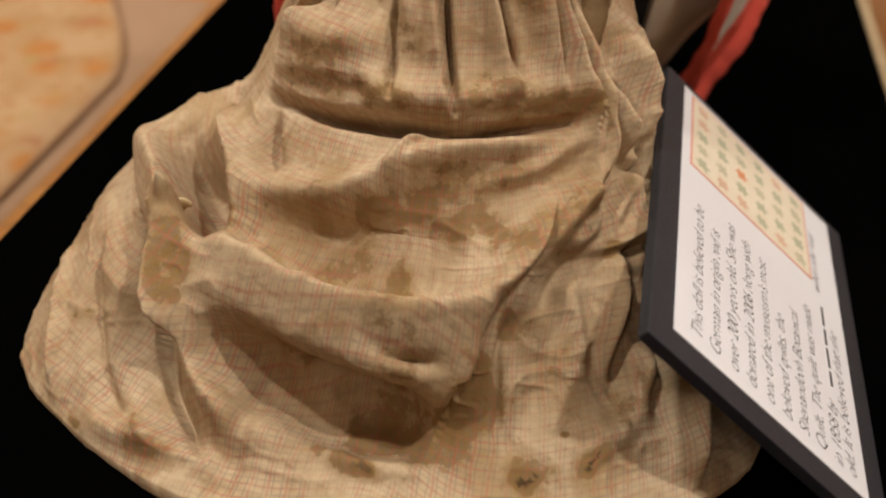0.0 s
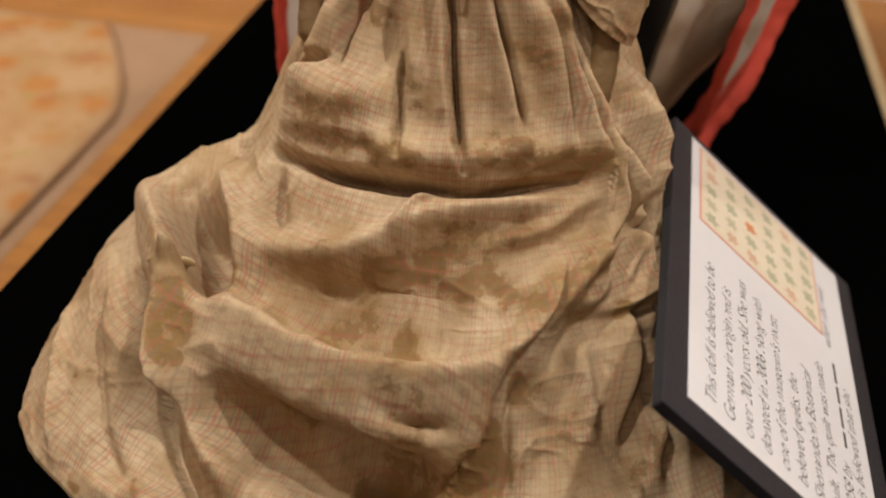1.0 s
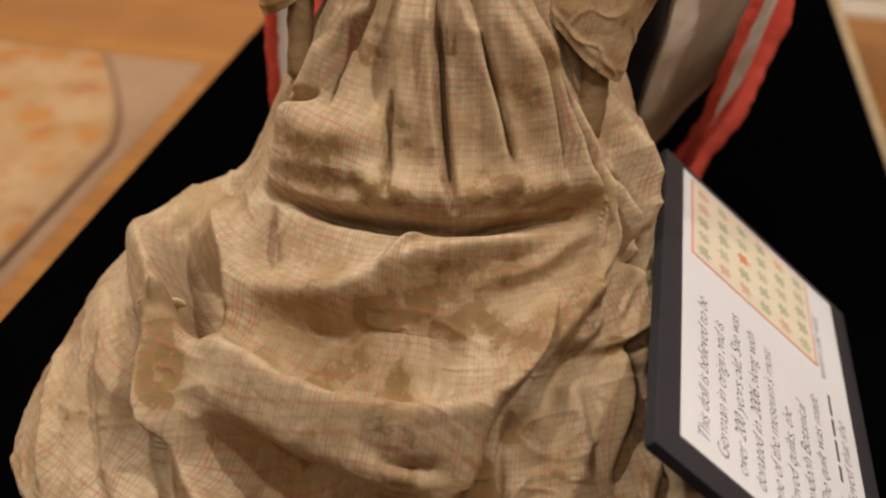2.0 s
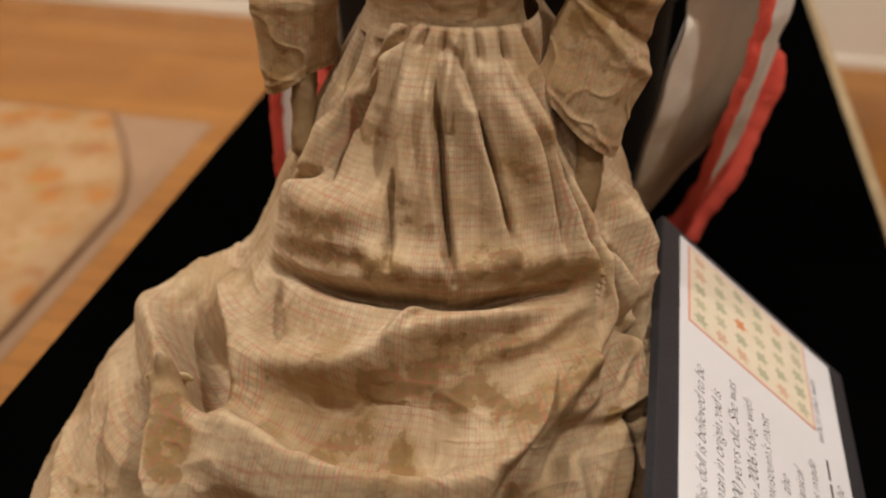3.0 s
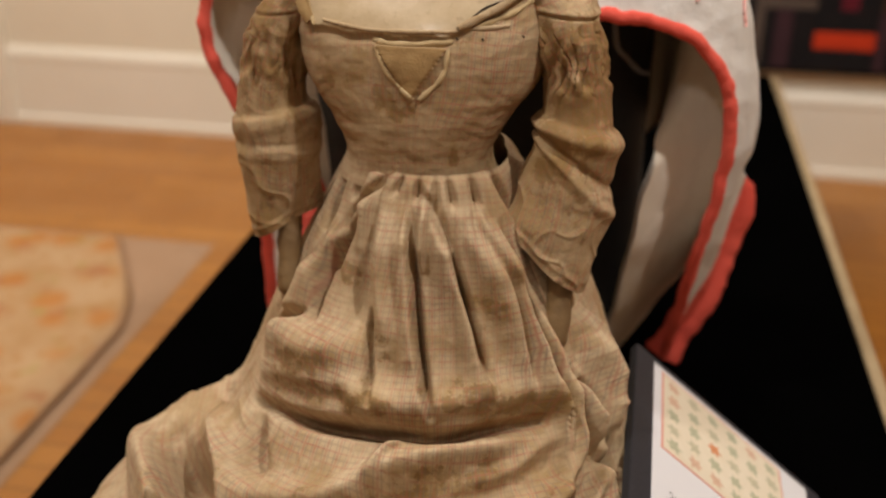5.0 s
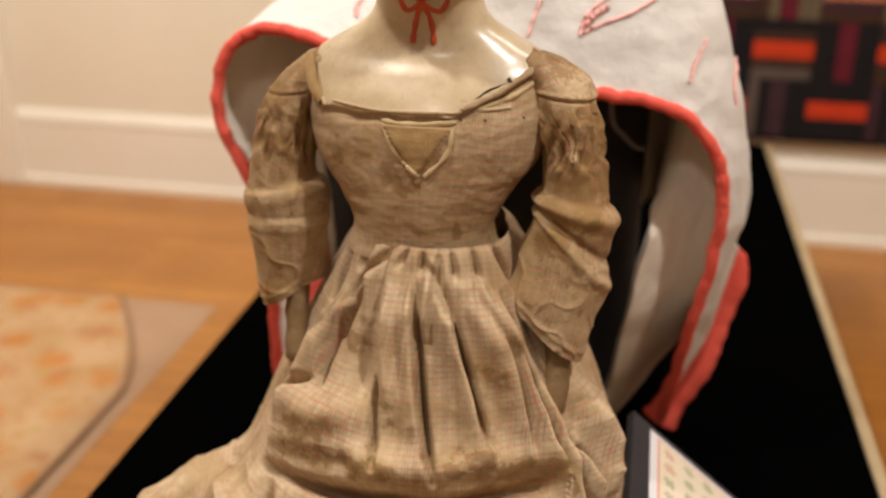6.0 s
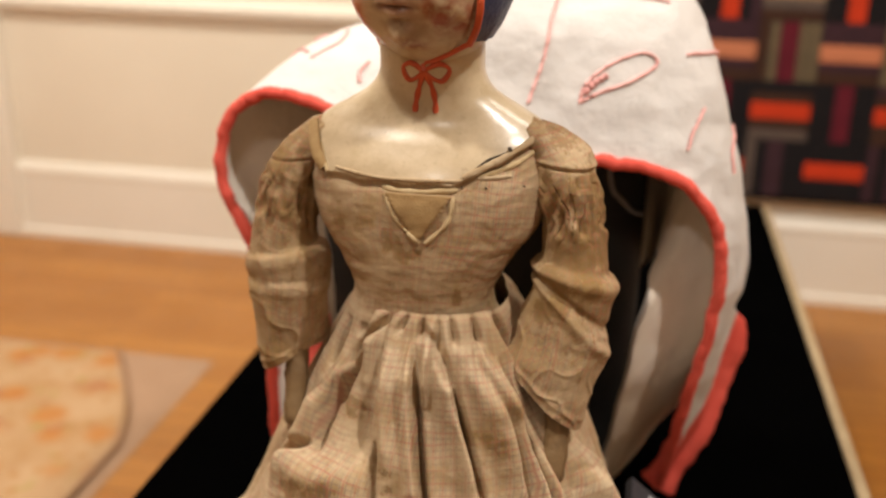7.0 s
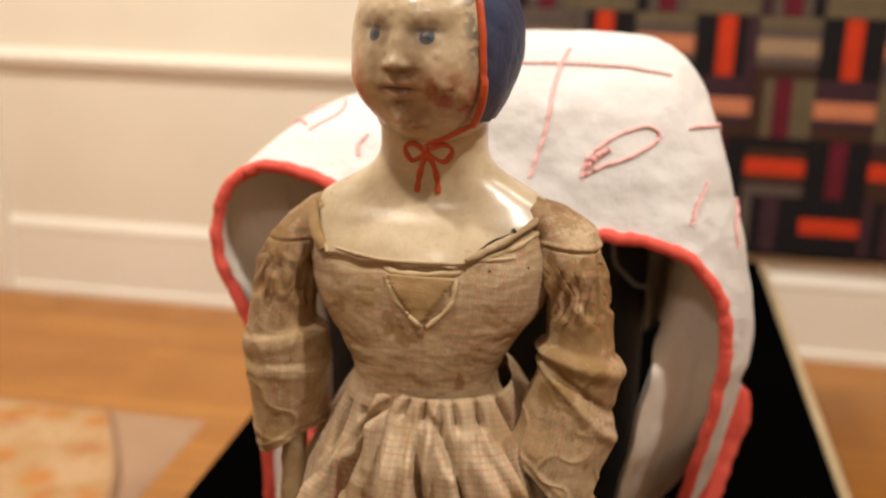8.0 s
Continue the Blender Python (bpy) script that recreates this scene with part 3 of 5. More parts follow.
    stain(cloth, ((-0.178, 0.676, 0.559), (-0.162, 0.684, 0.561), (-0.142, 0.677, 0.545),), 0.016, 0.7)
    stain(cloth, ((-0.232, 0.611, 0.507), (-0.197, 0.581, 0.497), (-0.173, 0.581, 0.432),), 0.030, 0.5)
    stain(cloth, ((-0.220, 0.580, 0.433), (-0.196, 0.574, 0.429), (-0.178, 0.567, 0.427),), 0.022, 0.7)
    stain(cloth, ((-0.141, 0.595, 0.468), (-0.136, 0.588, 0.434),), 0.020, 0.9)
    stain(cloth, ((-0.097, 0.571, 0.425), (-0.086, 0.561, 0.421),), 0.016, 0.9)
    stain(cloth, ((-0.047, 0.586, 0.424), (-0.056, 0.569, 0.420),), 0.012, 0.9)
    stain(cloth, ((-0.071, 0.602, 0.433),), 0.004, 1.0)
    stain(cloth, ((-0.474, 0.621, 0.448),), 0.006, 0.7)
    stain(cloth, ((-0.330, 0.766, 0.606), (-0.268, 0.748, 0.621), (-0.229, 0.743, 0.622),), 0.012, 0.6)
    stain(cloth, ((-0.310, 0.769, 0.628), (-0.293, 0.767, 0.638),), 0.010, 0.6)
    stain(cloth, ((-0.162, 0.662, 0.533), (-0.155, 0.665, 0.533),), 0.003, 1.6)
    stain(cloth, ((-0.129, 0.635, 0.503), (-0.114, 0.638, 0.501),), 0.016, 0.6)
    stain(cloth, ((-0.151, 0.753, 0.618), (-0.105, 0.780, 0.617),), 0.012, 0.7)
    stain(cloth, ((-0.384, 0.525, 0.413), (-0.361, 0.526, 0.416),), 0.010, 0.6)
    stain(cloth, ((-0.451, 0.549, 0.408), (-0.439, 0.542, 0.408),), 0.004, 1.2)
    stain(cloth, ((-0.250, 0.550, 0.425), (-0.213, 0.538, 0.420),), 0.010, 0.8)
    stain(cloth, ((-0.325, 0.688, 0.547), (-0.292, 0.638, 0.517),), 0.030, 0.35)
    stain(cloth, ((-0.236, 0.789, 0.697), (-0.225, 0.759, 0.650),), 0.020, 0.4)
    stain(cloth, ((-0.163, 0.799, 0.696), (-0.149, 0.798, 0.683),), 0.010, 0.6)
    stain(cloth, ((-0.200, 0.751, 0.633), (-0.169, 0.752, 0.626),), 0.008, 0.5)
    stain(cloth, ((-0.093, 0.733, 0.566), (-0.117, 0.681, 0.531),), 0.012, 0.5)
    ridge(cloth, ((-0.265, 0.838, 0.785), (-0.277, 0.836, 0.765),), 0.004, -0.008)
    ridge(cloth, ((-0.203, 0.826, 0.790), (-0.200, 0.817, 0.767),), 0.003, -0.007)
    ridge(cloth, ((-0.207, 0.825, 0.790), (-0.210, 0.811, 0.755), (-0.210, 0.798, 0.720),), 0.004, 0.006)
    ridge(cloth, ((-0.242, 0.813, 0.750), (-0.241, 0.793, 0.703), (-0.232, 0.766, 0.660),), 0.008, 0.008)
    ridge(cloth, ((-0.178, 0.819, 0.755), (-0.159, 0.811, 0.715), (-0.140, 0.792, 0.668),), 0.009, 0.008)
    ridge(cloth, ((-0.257, 0.820, 0.755), (-0.262, 0.801, 0.707), (-0.260, 0.778, 0.671),), 0.008, -0.007)
    ridge(cloth, ((-0.306, 0.832, 0.709), (-0.317, 0.814, 0.675), (-0.341, 0.788, 0.618),), 0.012, 0.010)
    ridge(cloth, ((-0.327, 0.852, 0.697), (-0.345, 0.839, 0.655), (-0.375, 0.862, 0.587), (-0.398, 0.848, 0.547),), 0.008, -0.010)
    ridge(cloth, ((-0.162, 0.704, 0.575), (-0.126, 0.725, 0.578), (-0.100, 0.757, 0.588),), 0.007, 0.008)
    ridge(cloth, ((-0.157, 0.663, 0.530), (-0.136, 0.674, 0.535), (-0.121, 0.685, 0.542),), 0.005, -0.008)
    ridge(cloth, ((-0.299, 0.586, 0.470), (-0.268, 0.584, 0.448), (-0.234, 0.581, 0.436),), 0.010, 0.010)
    ridge(cloth, ((-0.224, 0.586, 0.503), (-0.190, 0.583, 0.496), (-0.167, 0.589, 0.495),), 0.006, -0.007)
    ridge(cloth, ((-0.509, 0.694, 0.452), (-0.485, 0.609, 0.432), (-0.470, 0.566, 0.411),), 0.006, 0.008)
    ridge(cloth, ((-0.472, 0.673, 0.485), (-0.457, 0.618, 0.455), (-0.431, 0.571, 0.429), (-0.396, 0.541, 0.419),), 0.008, -0.009)
    ridge(cloth, ((-0.078, 0.702, 0.527), (-0.053, 0.720, 0.524), (-0.041, 0.744, 0.531),), 0.006, 0.009)
    ridge(cloth, ((-0.085, 0.693, 0.521), (-0.056, 0.715, 0.522), (-0.036, 0.732, 0.519),), 0.005, -0.010)
    ridge(cloth, ((-0.005, 0.705, 0.476), (-0.011, 0.655, 0.446), (-0.002, 0.626, 0.429),), 0.008, -0.010)
    ridge(cloth, ((-0.410, 0.665, 0.527), (-0.402, 0.671, 0.528), (-0.395, 0.671, 0.528),), 0.006, 0.014)
    ridge(cloth, ((-0.406, 0.649, 0.521), (-0.388, 0.622, 0.501), (-0.369, 0.605, 0.478),), 0.008, 0.014)
    ridge(cloth, ((-0.412, 0.646, 0.516), (-0.397, 0.620, 0.488), (-0.375, 0.600, 0.464),), 0.007, -0.014)
    ridge(cloth, ((-0.349, 0.764, 0.588), (-0.342, 0.727, 0.567), (-0.332, 0.712, 0.562),), 0.010, -0.014)
    stain(cloth, ((-0.398, 0.643, 0.520), (-0.383, 0.622, 0.506), (-0.373, 0.614, 0.498),), 0.006, 0.7)
    stain(cloth, ((-0.055, 0.600, 0.430), (-0.022, 0.635, 0.438),), 0.020, 0.5)
    stain(cloth, ((-0.375, 0.719, 0.546), (-0.357, 0.657, 0.524),), 0.015, 0.5)
    stain(cloth, ((-0.287, 0.685, 0.560), (-0.273, 0.701, 0.575),), 0.02, 0.45)
    lap(cloth, ((-0.113, 0.775, 0.619), (-0.127, 0.794, 0.659), (-0.143, 0.813, 0.701), (-0.162, 0.821, 0.741),), 0.014, 0.008)
    lap(cloth, ((-0.071, 0.748, 0.559), (-0.084, 0.786, 0.600), (-0.094, 0.803, 0.632),), 0.012, 0.007)
    ridge(cloth, ((-0.248, 0.783, 0.683), (-0.246, 0.767, 0.659), (-0.240, 0.743, 0.621),), 0.003, -0.008)
    ridge(cloth, ((-0.280, 0.826, 0.738), (-0.297, 0.812, 0.693), (-0.303, 0.791, 0.663),), 0.004, -0.010)
    ridge(cloth, ((-0.185, 0.805, 0.727), (-0.166, 0.789, 0.681), (-0.152, 0.767, 0.640),), 0.0035, -0.009)
    ridge(cloth, ((-0.217, 0.802, 0.731), (-0.204, 0.768, 0.663), (-0.190, 0.741, 0.615),), 0.0035, -0.009)
    ridge(cloth, ((-0.133, 0.825, 0.707), (-0.114, 0.804, 0.659), (-0.098, 0.785, 0.616),), 0.004, -0.012)
    ridge(cloth, ((-0.288, 0.825, 0.727), (-0.298, 0.814, 0.694), (-0.303, 0.799, 0.673),), 0.0035, -0.010)
    stain(cloth, ((-0.325, 0.767, 0.611), (-0.282, 0.751, 0.619), (-0.252, 0.743, 0.619),), 0.014, 0.55)
    stain(cloth, ((-0.286, 0.767, 0.642), (-0.275, 0.762, 0.641),), 0.008, 0.6)
    stain(cloth, ((-0.267, 0.748, 0.622), (-0.257, 0.746, 0.621),), 0.006, 0.7)
    stain(cloth, ((-0.158, 0.755, 0.626), (-0.123, 0.768, 0.618), (-0.101, 0.780, 0.614),), 0.014, 0.6)
    stain(cloth, ((-0.243, 0.759, 0.647), (-0.234, 0.778, 0.679),), 0.030, 0.4)
    stain(cloth, ((-0.277, 0.808, 0.707), (-0.272, 0.804, 0.705),), 0.012, 0.6)
    stain(cloth, ((-0.203, 0.688, 0.572), (-0.171, 0.701, 0.575), (-0.143, 0.721, 0.582),), 0.02, 0.6)
    stain(cloth, ((-0.096, 0.624, 0.491), (-0.076, 0.620, 0.453),), 0.03, 0.4)
    stain(cloth, ((-0.214, 0.646, 0.516), (-0.203, 0.636, 0.509),), 0.012, 0.7)
    ridge(cloth, ((-0.079, 0.812, 0.618), (-0.060, 0.789, 0.576), (-0.042, 0.762, 0.541), (-0.038, 0.719, 0.511),), 0.007, 0.012)
    ridge(cloth, ((-0.040, 0.704, 0.504), (-0.039, 0.664, 0.480), (-0.036, 0.638, 0.446),), 0.006, -0.009)
    lap(cloth, ((-0.171, 0.563, 0.431), (-0.156, 0.588, 0.467), (-0.144, 0.612, 0.499), (-0.135, 0.638, 0.513), (-0.121, 0.665, 0.530), (-0.112, 0.695, 0.549), (-0.106, 0.722, 0.566),), 0.024, 0.009)
    lap(cloth, ((-0.314, 0.511, 0.417), (-0.350, 0.538, 0.427), (-0.396, 0.585, 0.450), (-0.419, 0.621, 0.480), (-0.442, 0.665, 0.513), (-0.457, 0.710, 0.525),), 0.022, 0.01)
    ridge(cloth, ((-0.395, 0.641, 0.521), (-0.375, 0.606, 0.483), (-0.349, 0.572, 0.444), (-0.308, 0.536, 0.427),), 0.01, 0.008)
    ridge(cloth, ((-0.126, 0.635, 0.508), (-0.127, 0.611, 0.489), (-0.121, 0.590, 0.460), (-0.122, 0.562, 0.438),), 0.003, -0.004)
    ridge(cloth, ((-0.126, 0.634, 0.506), (-0.107, 0.629, 0.494), (-0.092, 0.612, 0.470),), 0.014, -0.006)
    ridge(cloth, ((-0.097, 0.679, 0.527), (-0.077, 0.657, 0.498), (-0.065, 0.635, 0.473),), 0.01, 0.008)
    ridge(cloth, ((-0.057, 0.717, 0.528), (-0.049, 0.683, 0.498), (-0.045, 0.634, 0.460),), 0.012, 0.01)
    ridge(cloth, ((-0.044, 0.712, 0.514), (-0.033, 0.675, 0.481), (-0.033, 0.632, 0.451),), 0.01, -0.01)
    ridge(cloth, ((-0.014, 0.651, 0.452), (-0.030, 0.609, 0.438), (-0.058, 0.582, 0.436),), 0.016, 0.01)
    ridge(cloth, ((-0.094, 0.618, 0.476), (-0.099, 0.583, 0.448), (-0.113, 0.564, 0.439),), 0.012, -0.006)
    ridge(cloth, ((-0.056, 0.762, 0.555), (-0.068, 0.721, 0.539), (-0.090, 0.681, 0.525), (-0.100, 0.652, 0.508),), 0.008, -0.01)
    ridge(cloth, ((-0.050, 0.787, 0.562), (-0.059, 0.739, 0.544), (-0.088, 0.691, 0.531),), 0.008, 0.01)
    ridge(cloth, ((-0.101, 0.726, 0.565), (-0.078, 0.723, 0.548), (-0.081, 0.705, 0.537), (-0.101, 0.687, 0.536),), 0.008, 0.008)
    lap(cloth, ((-0.082, 0.740, 0.563), (-0.089, 0.773, 0.594), (-0.106, 0.798, 0.642), (-0.118, 0.816, 0.676),), 0.012, 0.008)
    ridge(cloth, ((-0.084, 0.813, 0.627), (-0.061, 0.814, 0.591), (-0.051, 0.780, 0.560),), 0.004, -0.007)
    ridge(cloth, ((-0.087, 0.804, 0.622), (-0.064, 0.784, 0.577),), 0.004, -0.006)
    stain(cloth, ((-0.249, 0.670, 0.556), (-0.230, 0.674, 0.563), (-0.205, 0.677, 0.565),), 0.016, 1.0)
    stain(cloth, ((-0.185, 0.674, 0.560), (-0.166, 0.674, 0.555),), 0.02, 0.8)
    stain(cloth, ((-0.140, 0.595, 0.476), (-0.138, 0.587, 0.459), (-0.154, 0.574, 0.440),), 0.026, 1.0)
    stain(cloth, ((-0.217, 0.569, 0.430), (-0.190, 0.570, 0.430), (-0.171, 0.563, 0.431),), 0.016, 1.0)
    stain(cloth, ((-0.072, 0.588, 0.442),), 0.004, 1.3)
    stain(cloth, ((-0.097, 0.547, 0.428), (-0.089, 0.554, 0.430),), 0.01, 1.2)
    stain(cloth, ((-0.053, 0.571, 0.429), (-0.046, 0.580, 0.431),), 0.01, 1.2)
    stain(cloth, ((-0.210, 0.636, 0.511), (-0.202, 0.624, 0.508),), 0.01, 0.9)
    stain(cloth, ((-0.276, 0.639, 0.517), (-0.252, 0.650, 0.525),), 0.02, 0.6)
    stain(cloth, ((-0.393, 0.546, 0.427), (-0.385, 0.538, 0.424),), 0.005, 0.8)
    stain(cloth, ((-0.378, 0.526, 0.419), (-0.355, 0.524, 0.421),), 0.005, 0.9)
    stain(cloth, ((-0.468, 0.621, 0.458),), 0.006, 0.7)
    stain(cloth, ((-0.217, 0.542, 0.422), (-0.207, 0.537, 0.421),), 0.006, 1.1)
    stain(cloth, ((-0.125, 0.632, 0.505), (-0.124, 0.629, 0.502),), 0.012, 1.0)
    stain(cloth, ((-0.061, 0.711, 0.526),), 0.008, 1.3)
    stain(cloth, ((-0.119, 0.679, 0.540), (-0.098, 0.708, 0.550),), 0.02, 0.6)
    stain(cloth, ((-0.266, 0.748, 0.622), (-0.253, 0.744, 0.620),), 0.007, 1.0)
    stain(cloth, ((-0.118, 0.771, 0.618), (-0.107, 0.779, 0.618),), 0.01, 0.9)
    stain(cloth, ((-0.173, 0.753, 0.629), (-0.153, 0.761, 0.631),), 0.016, 0.7)
    stain(cloth, ((-0.321, 0.779, 0.633), (-0.288, 0.767, 0.642),), 0.016, 0.6)
    stain(cloth, ((-0.024, 0.650, 0.458), (-0.017, 0.639, 0.446),), 0.01, 0.6)
    stain(cloth, ((-0.392, 0.645, 0.523), (-0.375, 0.623, 0.514),), 0.012, 0.8)
    stain(cloth, ((-0.296, 0.584, 0.472), (-0.279, 0.582, 0.467),), 0.02, 0.6)
    stain(cloth, ((-0.199, 0.577, 0.495), (-0.182, 0.583, 0.471),), 0.02, 0.5)
    cloth.out = cloth.out * np.clip(down / 0.05, 0, 1) ** 0.8 - 0.004 * np.exp(-(down / 0.012) ** 2)
    low = np.clip((down - 0.3) / 0.2, 0, 1)
    cloth.out += (0.25 + 0.75 * low) * crumple(cloth.p)
    p = cloth.p + cloth.n * cloth.out[..., None]
    p[..., 2] = np.maximum(p[..., 2], TABLE + 0.003 + 0.002 * (down < 1))
    p[:, -1, 2] = TABLE + 0.001
    doll.add(p, 0, True, uv, cloth.stain)


build_skirt()
# the frayed tuft where the swag is caught up
for dx, dy, dz in ((-0.012, -0.006, 0.010), (0.004, -0.010, 0.012), (0.012, -0.002, 0.008), (-0.004, 0.004, 0.013)):
    knot = np.array((-0.404, 0.676, 0.532))
    doll.add(tube_points(spline((knot, knot + 0.9 * np.array((dx, dy, dz)), knot + np.array((1.5 * dx, dy * 1.8, dz * 0.9))), 12), 0.0075, 8, 0.3, np.linspace(1, 0.3, 12)), 4)


def loft(rows, sides, steps, power=2.0):
    """A closed tube: rows of (x, y, z, half width, half depth), smoothed between. Starts at the back."""
    s = spline(rows, steps)
    w = np.linspace(-np.pi, np.pi, sides, endpoint=False)[:, None]
    c, d = np.sin(w), -np.cos(w)
    k = (np.abs(c) ** power + np.abs(d) ** power) ** (-1 / power)
    return np.stack((s[None, :, 0] + c * k * s[None, :, 3], s[None, :, 1] + d * k * s[None, :, 4], s[None, :, 2] + 0 * w), 2)


MIDDLE = -0.227


def neckline(x, y):
    """Height of the bodice's upper edge at that place: level in front, steep on one side, slanting up to the shoulder on the other."""
    front = 0.903 + np.clip(-x - 0.086, 0, 1) * 3.0 + np.clip(x - 0.030, 0, 1) * 0.50 + 0.0010 * np.sin(x * 160)
    return np.where(y > 0.925, 0.952, front)


def build_torso():
    rows = ((MIDDLE, 0.882, 0.772, 0.074, 0.054), (MIDDLE, 0.880, 0.797, 0.066, 0.052), (MIDDLE, 0.885, 0.826, 0.080, 0.058), (MIDDLE, 0.895, 0.856, 0.102, 0.066), (MIDDLE, 0.90, 0.886, 0.109, 0.068), (MIDDLE, 0.904, 0.910, 0.112, 0.062), (MIDDLE, 0.908, 0.930, 0.110, 0.052), (MIDDLE, 0.911, 0.944, 0.098, 0.044), (MIDDLE, 0.912, 0.957, 0.076, 0.040), (MIDDLE - 0.001, 0.911, 0.970, 0.056, 0.038), (MIDDLE - 0.001, 0.909, 0.985, 0.0465, 0.039), (MIDDLE - 0.001, 0.907, 1.005, 0.0455, 0.041), (MIDDLE - 0.001, 0.905, 1.035, 0.0455, 0.042))
    p = loft(rows, 300, 320, 2.15)
    x, z = p[..., 0] - MIDDLE, p[..., 2]
    line = neckline(x, p[..., 1])
    dressed = z < line
    cloth = Cloth(p)
    cloth.out += np.where(dressed, 0.0028, 0) + np.where(dressed, 0.0007 * waves(p * (1, 1, 2.2), 50.0, 21, 2), 0)
    cloth.out += np.where(dressed, 0.0022 * np.exp(-((line - z - 0.004) / 0.003) ** 2), 0)
    # drawn creases under the arms and below the slanting edge
    for cx, cz, tilt, reach in ((-0.085, 0.845, 0.9, 0.020), (-0.060, 0.822, 0.6, 0.020), (0.075, 0.850, -0.9, 0.022), (0.058, 0.825, -0.6, 0.020), (0.075, 0.912, 0.42, 0.030), (0.085, 0.897, 0.30, 0.028)):
        off = (z - cz) - tilt * (x - cx)
        cloth.out += np.where(dressed, 0.00025 * np.sin(off * 520) * np.exp(-(off / 0.012) ** 2 - ((x - cx) / reach) ** 2), 0)
    for q, w, a in ((((-0.25, 0.835, 0.858), (-0.238, 0.834, 0.842), (-0.225, 0.834, 0.842)), 0.010, 0.9), (((-0.19, 0.835, 0.82), (-0.19, 0.835, 0.80)), 0.006, 0.6), (((-0.30, 0.86, 0.885), (-0.295, 0.85, 0.86)), 0.014, 0.55), (((-0.12, 0.87, 0.89), (-0.16, 0.84, 0.85)), 0.006, 0.4), (((-0.165, 0.85, 0.915), (-0.13, 0.86, 0.93)), 0.010, 0.5), (((-0.27, 0.85, 0.90), (-0.24, 0.84, 0.90)), 0.008, 0.45)):
        stain(cloth, q, w, a)
    hole = (np.abs(x - 0.002) < 0.030 * np.clip((z - 0.851) / 0.044, 0, 1)) & (z < 0.895) & (p[..., 1] < 0.88)
    cloth.out -= np.where(hole, 0.0026, 0)
    p = cloth.p + cloth.n * cloth.out[..., None]
    n, m = p.shape[:2]
    q = quads(n, m, True)
    slots = np.where(dressed.reshape(-1)[q].mean(1) > 0.5, 0, 1)
    slots = np.where(hole.reshape(-1)[q].mean(1) > 0.5, 7, slots)
    doll.add(p, 0, True, lengths(p), np.maximum(cloth.stain, 0.30 + 0.25 * np.clip(waves(p, 22.0, 23, 2), -1, 1)), slots=slots)
    return p


torso = build_torso()


def on_torso(x, z, lift=0.0015):
    """The place on the front of the body at that x and height."""
    front = torso[torso.shape[0] // 4: 3 * torso.shape[0] // 4]
    d = (front[..., 0] - x) ** 2 + (front[..., 2] - z) ** 2
    i = np.unravel_index(np.argmin(d), d.shape)
    return (x, front[i][1] - lift, z)


def cord_on_torso(points, radius, slot, flat=0.6, n=30):
    line = [on_torso(*q, 0.4 * radius) for q in spline(points, n)]
    taper = 0.8 + 0.35 * np.sin(np.linspace(0, 9, n)) ** 2
    doll.add(tube_points(line, radius, 8, flat, taper), slot)


# the torn notch of the bodice with its pale turned edges, and the drawstring along the neckline
cord_on_torso(((-0.254, 0.893), (-0.243, 0.873), (-0.222, 0.853)), 0.0019, 4)
cord_on_torso(((-0.195, 0.893), (-0.199, 0.872), (-0.217, 0.853)), 0.0021, 4)
cord_on_torso(((-0.256, 0.897), (-0.235, 0.895), (-0.192, 0.898)), 0.0026, 4)
cord_on_torso(((-0.30, 0.908), (-0.26, 0.905), (-0.20, 0.906), (-0.15, 0.909)), 0.0018, 0)
cord_on_torso(((-0.188, 0.908), (-0.17, 0.922), (-0.152, 0.928)), 0.0010, 6)
cord_on_torso(((-0.153, 0.929), (-0.151, 0.930)), 0.0028, 6, 1.0, 6)
cord_on_torso(((-0.188, 0.909), (-0.16, 0.922), (-0.128, 0.940)), 0.0030, 0)
cord_on_torso(((-0.176, 0.908), (-0.15, 0.917), (-0.124, 0.932)), 0.0024, 4)
cord_on_torso(((-0.323, 0.934), (-0.317, 0.920), (-0.309, 0.903)), 0.0016, 4)
for k in (0, 2, 5):
    cord_on_torso(((-0.19 + 0.010 * k, 0.901), (-0.1885 + 0.010 * k, 0.8995)), 0.0008, 6, 1.0, 4)
# the painted bow on the neck
BOW = (-0.2275, 0.992)
for side, wide in ((-1, 0.018), (1, 0.021)):
    cord_on_torso((BOW, (BOW[0] + side * wide * 0.6, BOW[1] + 0.006), (BOW[0] + side * wide, BOW[1] + 0.001), (BOW[0] + side * wide * 0.7, BOW[1] - 0.009), (BOW[0] + side * 0.003, BOW[1] - 0.004), BOW), 0.0021, 3, 0.3)
    cord_on_torso((BOW, (BOW[0] + side * 0.005 + 0.001, BOW[1] - 0.013), (BOW[0] + side * 0.008 + 0.001, BOW[1] - 0.026), (BOW[0] + side * 0.009 + 0.001, BOW[1] - 0.036)), 0.0024, 3, 0.3)


